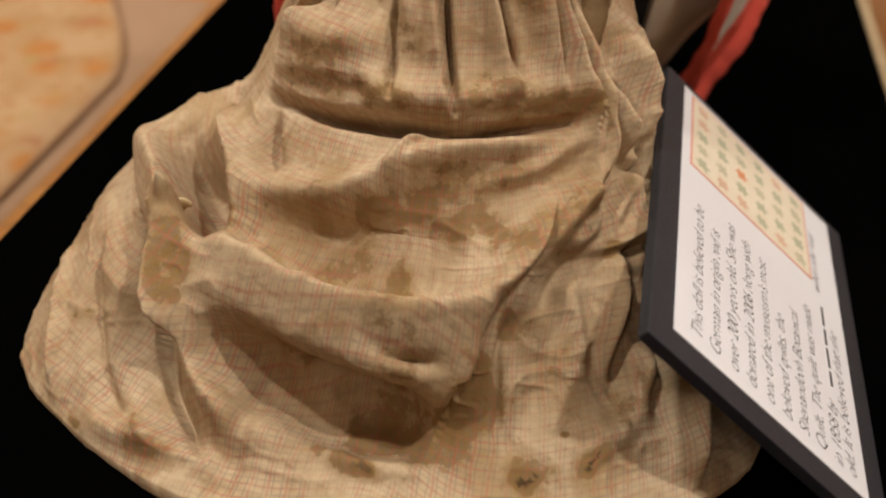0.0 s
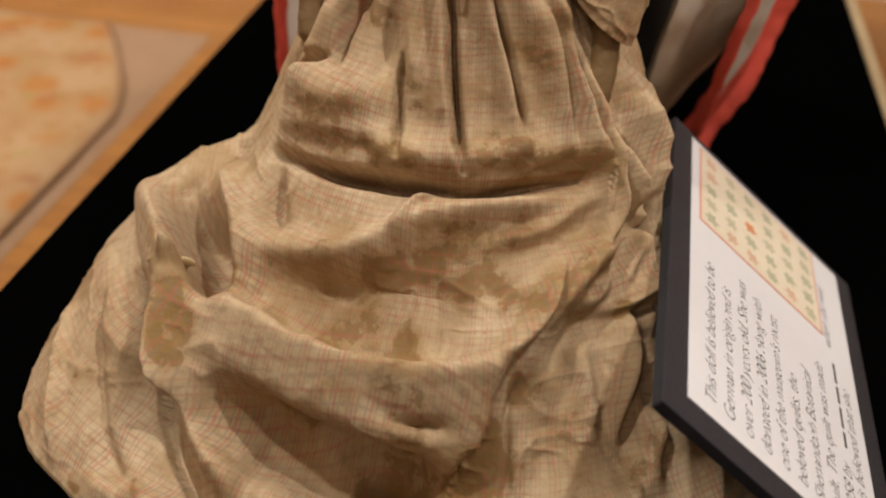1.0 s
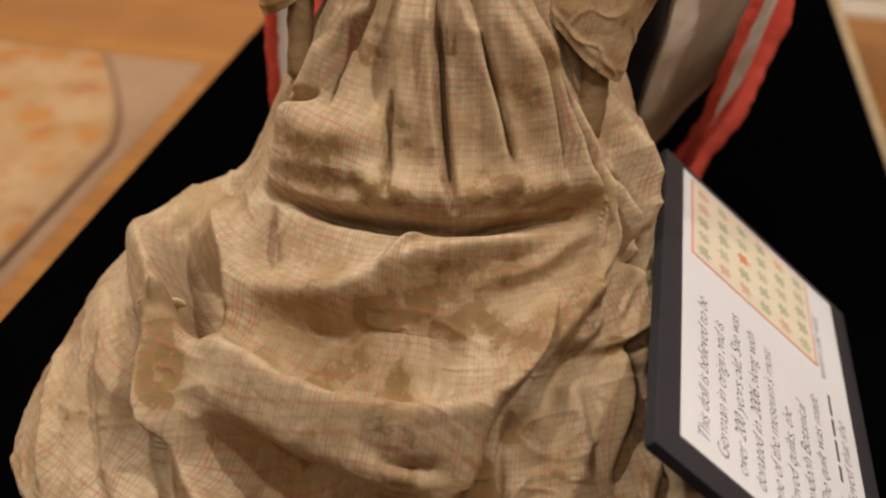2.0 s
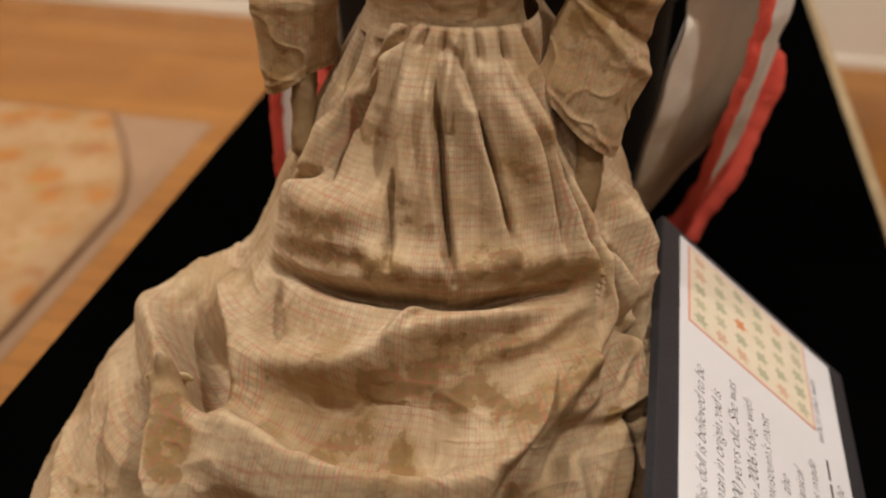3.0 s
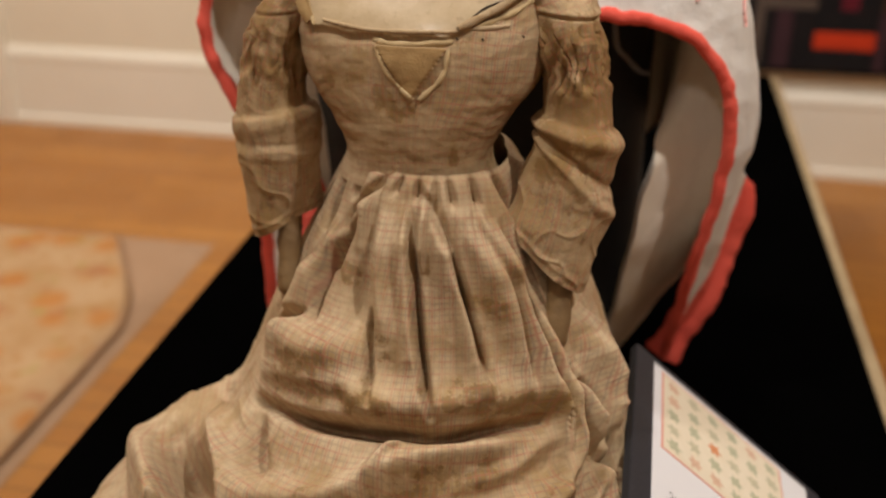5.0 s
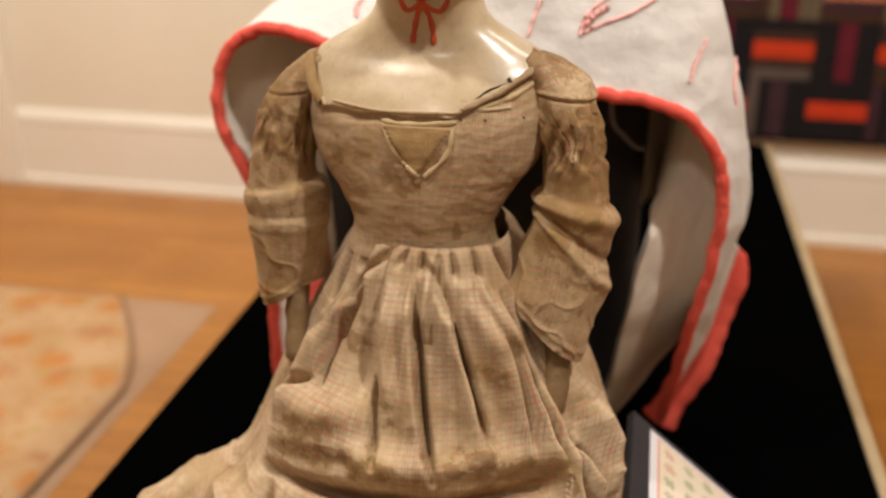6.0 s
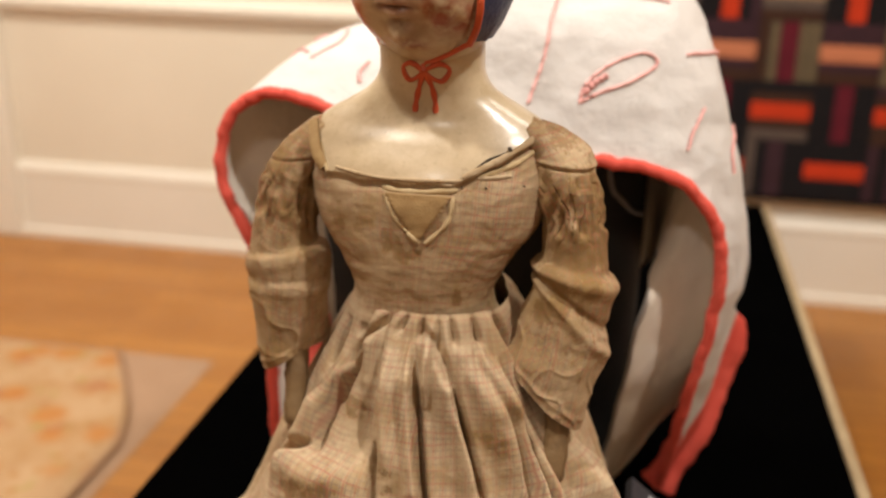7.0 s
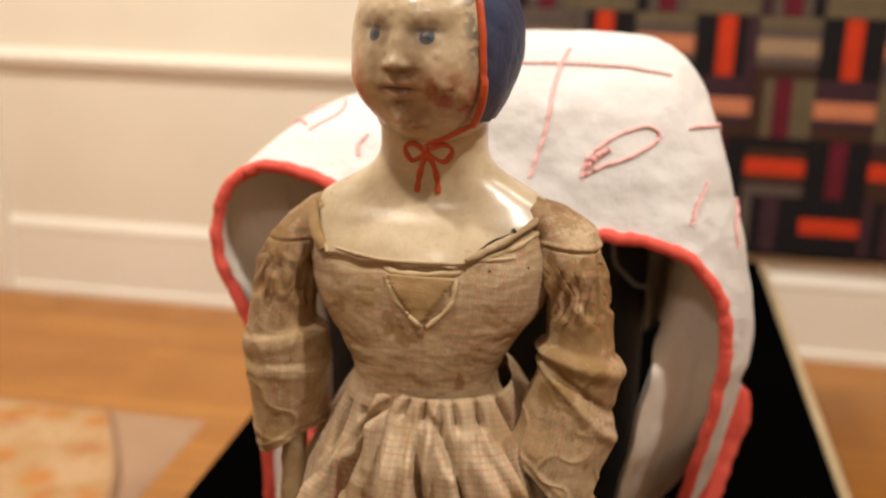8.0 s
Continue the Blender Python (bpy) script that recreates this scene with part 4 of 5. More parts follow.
def build_sleeve(rows, slant, seed, fold):
    """A sleeve: smooth cap, seam, drawn-up middle with sharp creases, and a wide slanting cuff; fold is the depth of its turned-up band."""
    p = loft(rows, 200, 260, 2.0)
    m = p.shape[1]
    down = np.linspace(0, 1, m)[None, :]
    axis = spline(rows, m)[:, 0][None, :]
    cuff = np.clip((down - 0.60) / 0.40, 0, 1)
    p[..., 2] -= slant * (p[..., 0] - axis) * cuff
    cloth = Cloth(p)
    around = np.linspace(-np.pi, np.pi, p.shape[0], endpoint=False)[:, None]
    drawn = np.exp(-((down - 0.40) / 0.11) ** 4)
    q = p * (1.0, 1.0, 0.42) + 0.004 * np.stack((waves(p, 70.0, seed, 1), waves(p, 70.0, seed + 1, 1), waves(p, 70.0, seed + 2, 1)), 2)
    folds = waves(q, 115.0, seed + 3, 1)
    small = waves(p * (1.0, 1.0, 0.6), 210.0, seed + 4, 1)
    lean = around * 8 + 3.2 * waves(p, 40.0, seed + 9, 1) + 2.4 * waves(p, 85.0, seed + 10, 1) + 14 * down * np.cos(around + seed)
    crease = np.exp(-(np.sin(lean) / 0.16) ** 2) * np.clip(0.45 + 1.3 * waves(p, 65.0, seed + 11, 1), 0, 1)
    cloth.out += drawn * (0.0032 * np.tanh(2.0 * folds) + 0.0012 * small - 0.0042 * crease)
    cloth.out += 0.0022 * waves(p, 26.0, seed + 5, 2) * (0.4 + 0.6 * down) + (0.4 + 0.8 * cuff) * crumple(p) + 0.0012 * waves(p * (1, 1, 0.5), 60.0, seed + 8, 2)
    # the seam below the cap
    seam = down - 0.245 - 0.018 * np.sin(around + seed)
    cloth.out += (0.4 + 0.6 * fold) * (0.0012 * np.exp(-(seam / 0.012) ** 2) - 0.0026 * np.exp(-((seam - 0.016) / 0.006) ** 2))
    # the cuff's upper edge stands over the drawn part; pleats run slanting from it
    step = down - 0.60 - 0.022 * np.sin(around * 1 + seed)
    edge = 1 / (1 + np.exp(-np.clip(step / 0.0035, -30, 30)))
    cloth.out += edge * (0.0045 * np.exp(-np.clip(step, 0, 1) / 0.10)) + fold * (0.006 * np.exp(-((step - 0.03) / 0.022) ** 2) - 0.004 * np.exp(-((step - 0.085 - 0.03 * np.sin(around)) / 0.012) ** 2) + 0.004 * np.exp(-((step - 0.12 - 0.05 * np.sin(around)) / 0.016) ** 2))
    cloth.out += cuff * 0.0035 * np.sin(around * 3 + seed) + 0.0012 * np.exp(-((down - 0.965) / 0.012) ** 2)
    # painted shade: creases and fold hollows darkened through the stain mask, over brown stains
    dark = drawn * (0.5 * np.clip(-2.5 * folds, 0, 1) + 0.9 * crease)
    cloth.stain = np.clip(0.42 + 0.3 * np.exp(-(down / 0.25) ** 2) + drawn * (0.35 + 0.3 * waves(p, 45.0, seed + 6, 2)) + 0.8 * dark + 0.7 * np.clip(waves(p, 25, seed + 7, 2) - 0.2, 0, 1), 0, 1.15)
    p = p + cloth.n * cloth.out[..., None]
    inner = p[:, ::-1] - cloth.n[:, ::-1] * 0.0016
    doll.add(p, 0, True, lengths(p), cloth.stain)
    doll.add(inner[:, :150], 0, True, lengths(inner[:, :150]), np.full(inner[:, :150].shape[:2], 0.3))


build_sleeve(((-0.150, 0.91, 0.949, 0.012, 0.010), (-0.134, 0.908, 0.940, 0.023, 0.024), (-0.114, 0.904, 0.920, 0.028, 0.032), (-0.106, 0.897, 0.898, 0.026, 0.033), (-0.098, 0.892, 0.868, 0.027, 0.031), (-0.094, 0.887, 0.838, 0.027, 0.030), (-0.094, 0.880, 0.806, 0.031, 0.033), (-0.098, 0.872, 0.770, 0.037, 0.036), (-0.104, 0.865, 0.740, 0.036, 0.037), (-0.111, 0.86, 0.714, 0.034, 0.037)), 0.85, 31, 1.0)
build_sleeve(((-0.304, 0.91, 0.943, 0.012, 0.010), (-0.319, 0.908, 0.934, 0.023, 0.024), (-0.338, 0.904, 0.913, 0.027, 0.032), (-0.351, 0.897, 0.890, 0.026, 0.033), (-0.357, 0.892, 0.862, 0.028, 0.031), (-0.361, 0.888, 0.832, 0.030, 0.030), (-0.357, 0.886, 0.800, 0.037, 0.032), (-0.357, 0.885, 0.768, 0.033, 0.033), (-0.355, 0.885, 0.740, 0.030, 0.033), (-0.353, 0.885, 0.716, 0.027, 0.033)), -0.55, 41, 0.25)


# the brown facing of the bodice that shows at the shoulder
strap = spline(((-0.332, 0.893, 0.938), (-0.326, 0.876, 0.926), (-0.320, 0.865, 0.915), (-0.313, 0.859, 0.905)), 24)
doll.add(tube_points(strap, 0.0058, 12, 0.35, 0.75 + 0.25 * np.sin(np.linspace(0.2, 3.0, 24))), 7)


def build_arm(points, radius):
    line = spline(points, 40)
    t = np.linspace(0, 1, 40)
    p = tube_points(line, radius, 24, 0.9, 1.0 - 0.18 * t + 0.05 * np.sin(t * 16) - 0.9 * np.clip((t - 0.93) / 0.07, 0, 1) ** 2)
    p = p + 0.0012 * waves(p, 90.0, 7)[..., None]
    doll.add(p, 5)


build_arm(((-0.105, 0.87, 0.78), (-0.101, 0.855, 0.73), (-0.098, 0.838, 0.69), (-0.098, 0.818, 0.640)), 0.0125)
build_arm(((-0.348, 0.885, 0.77), (-0.345, 0.870, 0.72), (-0.344, 0.858, 0.69), (-0.343, 0.845, 0.655)), 0.0120)


def build_head():
    """A turned head: smooth egg with simple painted features, shade painted at nose and eyes, and a blue painted
    bonnet.
    """
    n, m = 520, 400
    lon = np.linspace(-np.pi, np.pi, n, endpoint=False)[:, None]
    lat = np.linspace(-np.pi / 2, np.pi / 2, m)[None, :]
    x, y, z = np.cos(lat) * np.sin(lon), -np.cos(lat) * np.cos(lon), np.sin(lat) + 0 * lon
    jaw = 1 - 0.05 * np.clip(-z, 0, 1) ** 2
    p = np.stack((0.0675 * x * jaw, 0.074 * y * (1 - 0.10 * np.clip(-z, 0, 1)), np.where(z < 0, 0.089, 0.084) * z), 2)
    rear = np.clip(y + 0.25, 0, 1) * np.clip(-z - 0.1, 0, 1)
    p[..., 0] *= 1 - 0.25 * rear
    p[..., 1] *= 1 - 0.45 * rear
    px, pz, front = p[..., 0], p[..., 2], np.clip(-y, 0, 1)

    def bump(cx, cz, wx, wz):
        return np.exp(-((px - cx) / wx) ** 2 - ((pz - cz) / wz) ** 2) * (front > 0.15)

    def pair(cx, cz, wx, wz):
        return bump(-cx, cz, wx, wz) + bump(cx, cz, wx, wz)

    eye = 0.0230
    # nose: bridge, tip, wings, and the hollow under it
    out = 0.0080 * bump(0, -0.0085, 0.0052, 0.0056) + 0.0036 * bump(0, 0.004, 0.0055, 0.013) + 0.0026 * pair(0.0075, -0.0110, 0.0036, 0.0036) - 0.0030 * bump(0, -0.0165, 0.010, 0.0032)
    # brows, sockets, lids and eyeballs
    out += 0.0015 * pair(eye, 0.028, 0.018, 0.008) - 0.0048 * pair(eye, 0.0125, 0.0150, 0.0100) + 0.0026 * pair(eye, 0.0115, 0.0085, 0.0062)
    # lips, with the groove between them and the one below
    out += 0.0034 * bump(0, -0.0245, 0.0100, 0.0040) + 0.0038 * bump(0, -0.0335, 0.0080, 0.0042) - 0.0030 * bump(0, -0.0290, 0.0120, 0.0018) - 0.0040 * bump(0, -0.0410, 0.0130, 0.0038)
    # chin and full cheeks
    out += 0.0070 * bump(0, -0.053, 0.0140, 0.0095) + 0.0080 * pair(0.037, -0.028, 0.020, 0.022) - 0.0016 * pair(0.0190, -0.018, 0.0040, 0.012)
    limit = np.where(lon > 0, np.radians(58), np.radians(84))
    bonnet = ((np.abs(lon) > limit - 0.10 * np.clip(-z, 0, 1)) & (z > -0.62)) | (z > 0.80)
    out += np.where(bonnet, 0.0035, 0)
    d = p / np.linalg.norm(p, axis=2, keepdims=True)
    p = p + d * (out + 0.0006 * waves(p, 90.0, 51, 2))[..., None]

    paint = np.zeros((n, m, 4))
    speck = waves(p, 75.0, 52, 3)

    def mark(amount, colour):
        a = np.clip(amount, 0, 1)[..., None]
        total = a + paint[..., 3:] * (1 - a)
        k = a / np.maximum(total, 1e-6)
        paint[..., :3] = paint[..., :3] * (1 - k) + np.array(colour) * k
        paint[..., 3:] = total

    rough = waves(p, 110.0, 57, 3)
    mark(1.1 * bump(0.033, -0.033, 0.022, 0.020) * np.clip(0.75 + 0.7 * speck, 0.2, 1.0), (0.32, 0.165, 0.075))
    mark(1.7 * bump(0.036, -0.032, 0.0155, 0.014) * np.clip(0.75 + 1.0 * rough, 0, 1.0), (0.26, 0.055, 0.020))
    mark(1.5 * bump(-0.039, -0.031, 0.0085, 0.022) * np.clip(0.8 + 0.6 * rough, 0, 1), (0.44, 0.095, 0.028))
        
    mark(0.9 * bump(-0.0150, -0.0290, 0.0050, 0.0050), (0.14, 0.075, 0.04))
    mark(0.9 * pair(0.0070, -0.0150, 0.0060, 0.0036), (0.13, 0.07, 0.035))
    # shade of the nose, painted on its right flank only
    mark(0.8 * bump(0.0125, -0.0110, 0.0065, 0.0085), (0.19, 0.11, 0.055))
    mark(0.8 * bump(0.003, -0.0200, 0.0140, 0.0055) * np.clip(0.7 + speck, 0, 1), (0.25, 0.15, 0.075))
    mark(1.4 * bump(0.001, -0.0430, 0.0110, 0.0050) * np.clip(0.6 + 1.2 * speck, 0, 1), (0.24, 0.12, 0.06))
    mark(1.4 * bump(0.006, -0.0560, 0.0120, 0.0075) * np.clip(0.45 + 1.6 * rough, 0, 1), (0.26, 0.095, 0.045))
    mark(0.7 * pair(0.015, -0.052, 0.018, 0.014) * np.clip(0.4 + speck, 0, 1), (0.34, 0.22, 0.12))
    mark(1.3 * bump(0.000, -0.0285, 0.0120, 0.0062), (0.31, 0.13, 0.075))
    mark(1.3 * bump(0.0, -0.0290, 0.0135, 0.0017), (0.13, 0.05, 0.03))
    for side in (-1, 1):
        mark(0.55 * bump(side * eye, 0.0280, 0.0170, 0.0045) * np.clip(0.8 + 0.6 * rough, 0, 1), (0.30, 0.20, 0.115))
        # painted shade of the sockets: above, below and inward of each eye
        mark(0.85 * bump(side * eye, 0.0180, 0.0150, 0.0055), (0.20, 0.125, 0.065))
        mark(0.60 * bump(side * eye, 0.0050, 0.0130, 0.0045), (0.27, 0.17, 0.095))
        mark(0.85 * bump(side * 0.0140, 0.0115, 0.0065, 0.0095), (0.19, 0.115, 0.06))
        mark(1.2 * bump(side * eye, 0.0112, 0.0095, 0.0036), (0.36, 0.29, 0.21))
        ring = ((px - side * (eye + 0.0003)) ** 2 + (pz - 0.0113) ** 2) ** 0.5
        mark(1.6 * np.clip((0.0062 - ring) / 0.0016, 0, 1) * (front > 0.3), (0.045, 0.06, 0.08))
        mark(np.clip((0.0028 - ring) / 0.0010, 0, 1) * (front > 0.3), (0.015, 0.018, 0.025))
        mark(1.2 * bump(side * eye, 0.0166, 0.0110, 0.0020), (0.09, 0.055, 0.035))
    mark(0.45 * np.clip(waves(p, 42.0, 58, 3) - 0.1, 0, 1) * (front > 0.1), (0.26, 0.17, 0.09))
    hair = np.clip((np.abs(lon) - limit + 0.28) / 0.2, 0, 1) * (np.abs(lon) < limit + 0.05) * np.clip((z + 0.25) / 0.3, 0, 1)
    mark(0.9 * hair * np.clip(0.4 + 2.0 * waves(p, 160.0, 53, 2), 0, 1), (0.05, 0.045, 0.05))

    turn = Matrix.Translation((-0.226, 0.902, 1.076)) @ Matrix.Rotation(radians(-15), 4, "Z") @ Matrix.Rotation(radians(0), 4, "X")
    mat = np.array(turn)
    q = quads(n, m, True)
    slots = np.where(bonnet.reshape(-1)[q].mean(1) > 0.5, 2, 1)

    def placed(a):
        return a @ mat[:3, :3].T + mat[:3, 3]

    doll.add(placed(p), 1, True, paint=paint, slots=slots)
    # the red edge of the bonnet and the painted tie under the chin
    for side in (-1, 1):
        i = int((np.radians(57 if side > 0 else 83) * side + np.pi) / (2 * np.pi) * n)
        edge = [p[i, j] + d[i, j] * 0.0018 for j in range(int(m * 0.29), int(m * 0.86), 4)]
        doll.add(tube_points(placed(np.array(edge)), 0.0030, 8, 0.7), 3)
        tie = [p[i, int(m * 0.29)] + d[i, int(m * 0.29)] * 0.001]
        for degrees, level in ((44 if side > 0 else 60, 0.225), (30, 0.19), (14, 0.165)):
            a, b = int((np.radians(degrees) * side + np.pi) / (2 * np.pi) * n), int(m * level)
            tie.append(p[a, b] + d[a, b] * 0.001)
        tie = [*placed(np.array(tie)), np.array(on_torso(BOW[0], BOW[1], 0.002))]
        doll.add(tube_points(spline(tie, 40), 0.0022, 8, 0.6), 3)


build_head()

me = bpy.data.meshes.new("doll")
vv, ff = np.concatenate(doll.v), np.concatenate(doll.f)
me.vertices.add(len(vv))
me.vertices.foreach_set("co", vv.ravel())
me.loops.add(ff.size)
me.loops.foreach_set("vertex_index", ff.ravel())
me.polygons.add(len(ff))
me.polygons.foreach_set("loop_start", np.arange(0, ff.size, 4))
me.polygons.foreach_set("loop_total", np.full(len(ff), 4))
for mm in (DRESS, SKIN, BLUE, RED, LINING, LEATHER, THREAD, PATCH):
    me.materials.append(mm)
me.polygons.foreach_set("material_index", np.concatenate(doll.slot).astype(np.int32))
me.polygons.foreach_set("use_smooth", np.ones(len(ff), bool))
layer = me.uv_layers.new(name="cloth")
layer.data.foreach_set("uv", np.concatenate(doll.uv)[ff.ravel()].ravel())
for key, values in (("stain", doll.stain), ("bare", doll.bare)):
    me.attributes.new(key, "FLOAT", "POINT").data.foreach_set("value", np.concatenate(values).astype(np.float32))
me.attributes.new("paint", "FLOAT_COLOR", "POINT").data.foreach_set("color", np.concatenate(doll.paint).astype(np.float32).ravel())
me.update()
me.validate()
tagged(new("doll", me), "antique painted doll in a stained, torn checked linen dress", "doll")


# ---- the label beside the doll: a black foam board with a printed sheet, leaning with its low edge on the platform
sign = empty("exhibit_label", "black foam board with a white printed sheet, leaning beside the doll", "sign")
SIGN = Matrix.Translation((0.178, 0.973, 0.4015)) @ Matrix(((-0.0085, -0.777, 0.629, 0), (-1, 0.0066, -0.0054, 0), (0, 0.629, 0.777, 0), (0, 0, 0, 1)))
part("board", box(0.0, 0.398, 0.0, 0.259, -0.010, -0.0005, 0.0006, SIGN), BOARD, sign)
part("foam_edge", box(0.0006, 0.3974, 0.2585, 0.2598, -0.0095, -0.001, 0.0, SIGN), FOAM, sign, "rough cut foam edge")
sheet = part("sheet", box(0.010, 0.374, 0.023, 0.236, -0.0005, 0.0003, 0.0, SIGN), PAPER, sign, "white printed paper sheet")


def words(text, start, down, size, mat, parent):
    """A printed line: start is the distance from the near end of the sheet, down from its upper edge."""
    data = bpy.data.curves.new("text_line", "FONT")
    data.body, data.size, data.shear, data.space_character, data.offset = text, size, 0.28, 0.95, -0.00038
    ob = new("text_line", data)
    dg = bpy.context.evaluated_depsgraph_get()
    flat = bpy.data.meshes.new_from_object(ob.evaluated_get(dg))
    bpy.data.objects.remove(ob)
    flat.materials.clear()
    flat.materials.append(mat)
    line = new("text_line", flat)
    m = Matrix(((-1, 0, 0, 0.374 - start), (0, 1, 0, 0.236 - down), (0, 0, 1, 0.0007), (0, 0, 0, 1)))
    line.matrix_world = SIGN @ m
    # the line runs away from the near end, so it is turned about the sheet's normal
    line.parent = parent
    return line


TEXT = ("This doll is believed to be", "German in origin and is", "over 200 years old. She was", "donated in 2006 along with", "one of the museum's most", "beloved quilts, the", "Shenandoah Botanical", "Quilt. The quilt was made")
PITCH = 0.0196


def bars(start, end, down, parent, seed):
    """Unreadable words as plain bars."""
    rng = random.Random(seed)
    bm = bmesh.new()
    x = start
    while x < end:
        w = min(rng.uniform(0.012, 0.034), end - x)
        if w > 0.004:
            b = box(0.374 - x - w, 0.374 - x, 0.236 - down, 0.236 - down + 0.0028, 0.0004, 0.0007)
            tmp = bpy.data.meshes.new("tmp")
            b.to_mesh(tmp)
            b.free()
            bm.from_mesh(tmp)
            bpy.data.meshes.remove(tmp)
        x += w + 0.005
    bmesh.ops.transform(bm, matrix=SIGN, verts=bm.verts)
    return part("text_bar", bm, INK, parent)


for k, line in enumerate(TEXT):
    words(line, 0.012, 0.028 + PITCH * k, 0.0172, INK, sheet)
words("in 1858 by", 0.012, 0.028 + PITCH * 8, 0.0172, INK, sheet)
bars(0.10, 0.21, 0.028 + PITCH * 8, sheet, 3)
words("when she was", 0.22, 0.028 + PITCH * 8, 0.0172, INK, sheet)
words("old. It is believed that she", 0.012, 0.028 + PITCH * 9 - 0.004, 0.0172, INK, sheet)

picture = part("picture", box(0.016, 0.142, 0.062, 0.226, 0.0003, 0.0008, 0.0, SIGN), plain("pink_picture_edge", (0.72, 0.36, 0.29), (0.68, 0.33, 0.26), 30, 0.5), sheet, "printed picture of a quilt with a pink edge")
part("picture_ground", box(0.0185, 0.1395, 0.0645, 0.2235, 0.0008, 0.0010, 0.0, SIGN), plain("cream_print", (0.80, 0.72, 0.58), (0.76, 0.67, 0.52), 60, 0.5), picture)
MOTIFS = [plain("print_" + n, c, tuple(0.8 * q for q in c), 300, 0.5) for n, c in (("green", (0.52, 0.52, 0.36)), ("sage", (0.60, 0.56, 0.40)), ("orange", (0.72, 0.30, 0.14)), ("pink", (0.74, 0.50, 0.36)))]
rng = random.Random(8)
for i in range(5):
    for j in range(6):
        bm = bmesh.new()
        cx, cy, r = 0.032 + 0.0235 * i, 0.078 + 0.0265 * j, 0.0105
        pts = [(cx + r * (1 if k % 2 else 0.55) * rng.uniform(0.8, 1.1) * math.cos(k * math.pi / 6), cy + r * (1 if k % 2 else 0.55) * rng.uniform(0.8, 1.1) * math.sin(k * math.pi / 6), 0.0012) for k in range(12)]
        bm.faces.new([bm.verts.new(SIGN @ Vector(q)) for q in pts])
        part("motif", bm, MOTIFS[2] if (i, j) == (2, 3) else MOTIFS[rng.choice((0, 0, 1, 1, 3))], picture)

# ---- the white quilt, draped over a black form behind the doll
quilt = empty("draped_quilt", "white embroidered quilt with red binding, draped over a black form", "quilt")
EDGE = spline(((-0.43, 1.10, 0.405), (-0.448, 1.08, 0.50), (-0.444, 1.065, 0.62), (-0.454, 1.06, 0.737), (-0.494, 1.06, 0.822), (-0.484, 1.06, 0.885), (-0.454, 1.06, 0.920), (-0.41, 1.055, 0.925), (-0.355, 1.05, 0.905), (-0.28, 1.05, 0.888), (-0.19, 1.055, 0.878), (-0.103, 1.06, 0.872), (-0.03, 1.07, 0.862), (0.018, 1.08, 0.835), (0.045, 1.09, 0.79), (0.049, 1.10, 0.70), (0.034, 1.12, 0.58), (0.014, 1.19, 0.43), (0.010, 1.205, 0.406)), 240)


def draped(edge, steps=110):
    """From the bound edge back: the top leans up and back and falls behind; the sides bow outward, then close in behind."""
    x, z = edge[:, 0:1], edge[:, 2:3]
    v = np.linspace(0, 1, steps)[None, :]
    top = smooth(np.where(x < -0.3, np.clip((z - 0.85) / 0.07, 0, 1), np.clip((z - 0.76) / 0.10, 0, 1)), 19, 0)
    side = np.where(x > -0.2, 1.0, -1.0)
    bow = np.where(x > -0.2, np.interp(z, (0.42, 0.50, 0.62), (1.5, 1.15, 0.62)), 0.25)
    dy = np.interp(v, (0, 0.3, 0.5, 0.8, 1), (0, 0.06, 0.14, 0.34, 0.38)) * top + np.where(x > -0.2, np.interp(v, (0, 0.25, 0.6, 1), (0, 0.045, 0.05, 0.0)), np.interp(v, (0, 0.25, 0.6, 1), (0, 0.05, 0.09, 0.12))) * (1 - top)
    peak = np.clip(1.055 - z, 0.02, 0.3) * np.clip((x + 0.50) / 0.25, 0, 1) ** 1.0 * np.clip((0.085 - x) / 0.10, 0, 1) ** 0.6
    dz = peak * np.interp(v, (0, 0.3, 0.45, 0.6, 0.8, 1), (0, 0.68, 0.95, 1.0, 0.6, -1.4)) * top
    lift = np.interp(v, (0, 0.12, 0.35, 0.6, 0.85, 1), (0, 0.08, 0.24, 0.05, 0.0, 0.0)) * np.clip((0.72 - z) / 0.3, 0, 1)
    dx = side * (bow * np.interp(v, (0, 0.15, 0.35, 0.6, 1), (0, 0.036, 0.052, 0.0, 0.0)) - np.where(x > -0.2, np.interp(v, (0, 0.5, 1), (0, 0.0, 0.075)), np.interp(v, (0, 0.15, 0.5, 1), (0, 0.01, 0.06, 0.13)) * np.interp(z, (0.76, 0.85), (0.3, 1.0)))) * (1 - 0.75 * top)
    p = edge[:, None, :] + np.stack((dx, dy, dz + lift * (1 - top)), 2)
    p = smooth(smooth(p, 9, 1), 11, 0)
    p += (0.006 * waves(p, 9.0, 61, 2) + 0.0022 * waves(p, 40.0, 62, 2))[..., None] * np.array((0.6, -0.6, 0.5))
    p[..., 2] = np.maximum(p[..., 2], TABLE + 0.004)
    return p


cover = draped(EDGE)
nn = normals(cover, False)
if nn[120, 20] @ np.array((0, -1, 0.5)) < 0:
    nn = -nn
na, nb = cover.shape[:2]
outer = cover + nn * 0.003
inner = cover - nn * 0.003
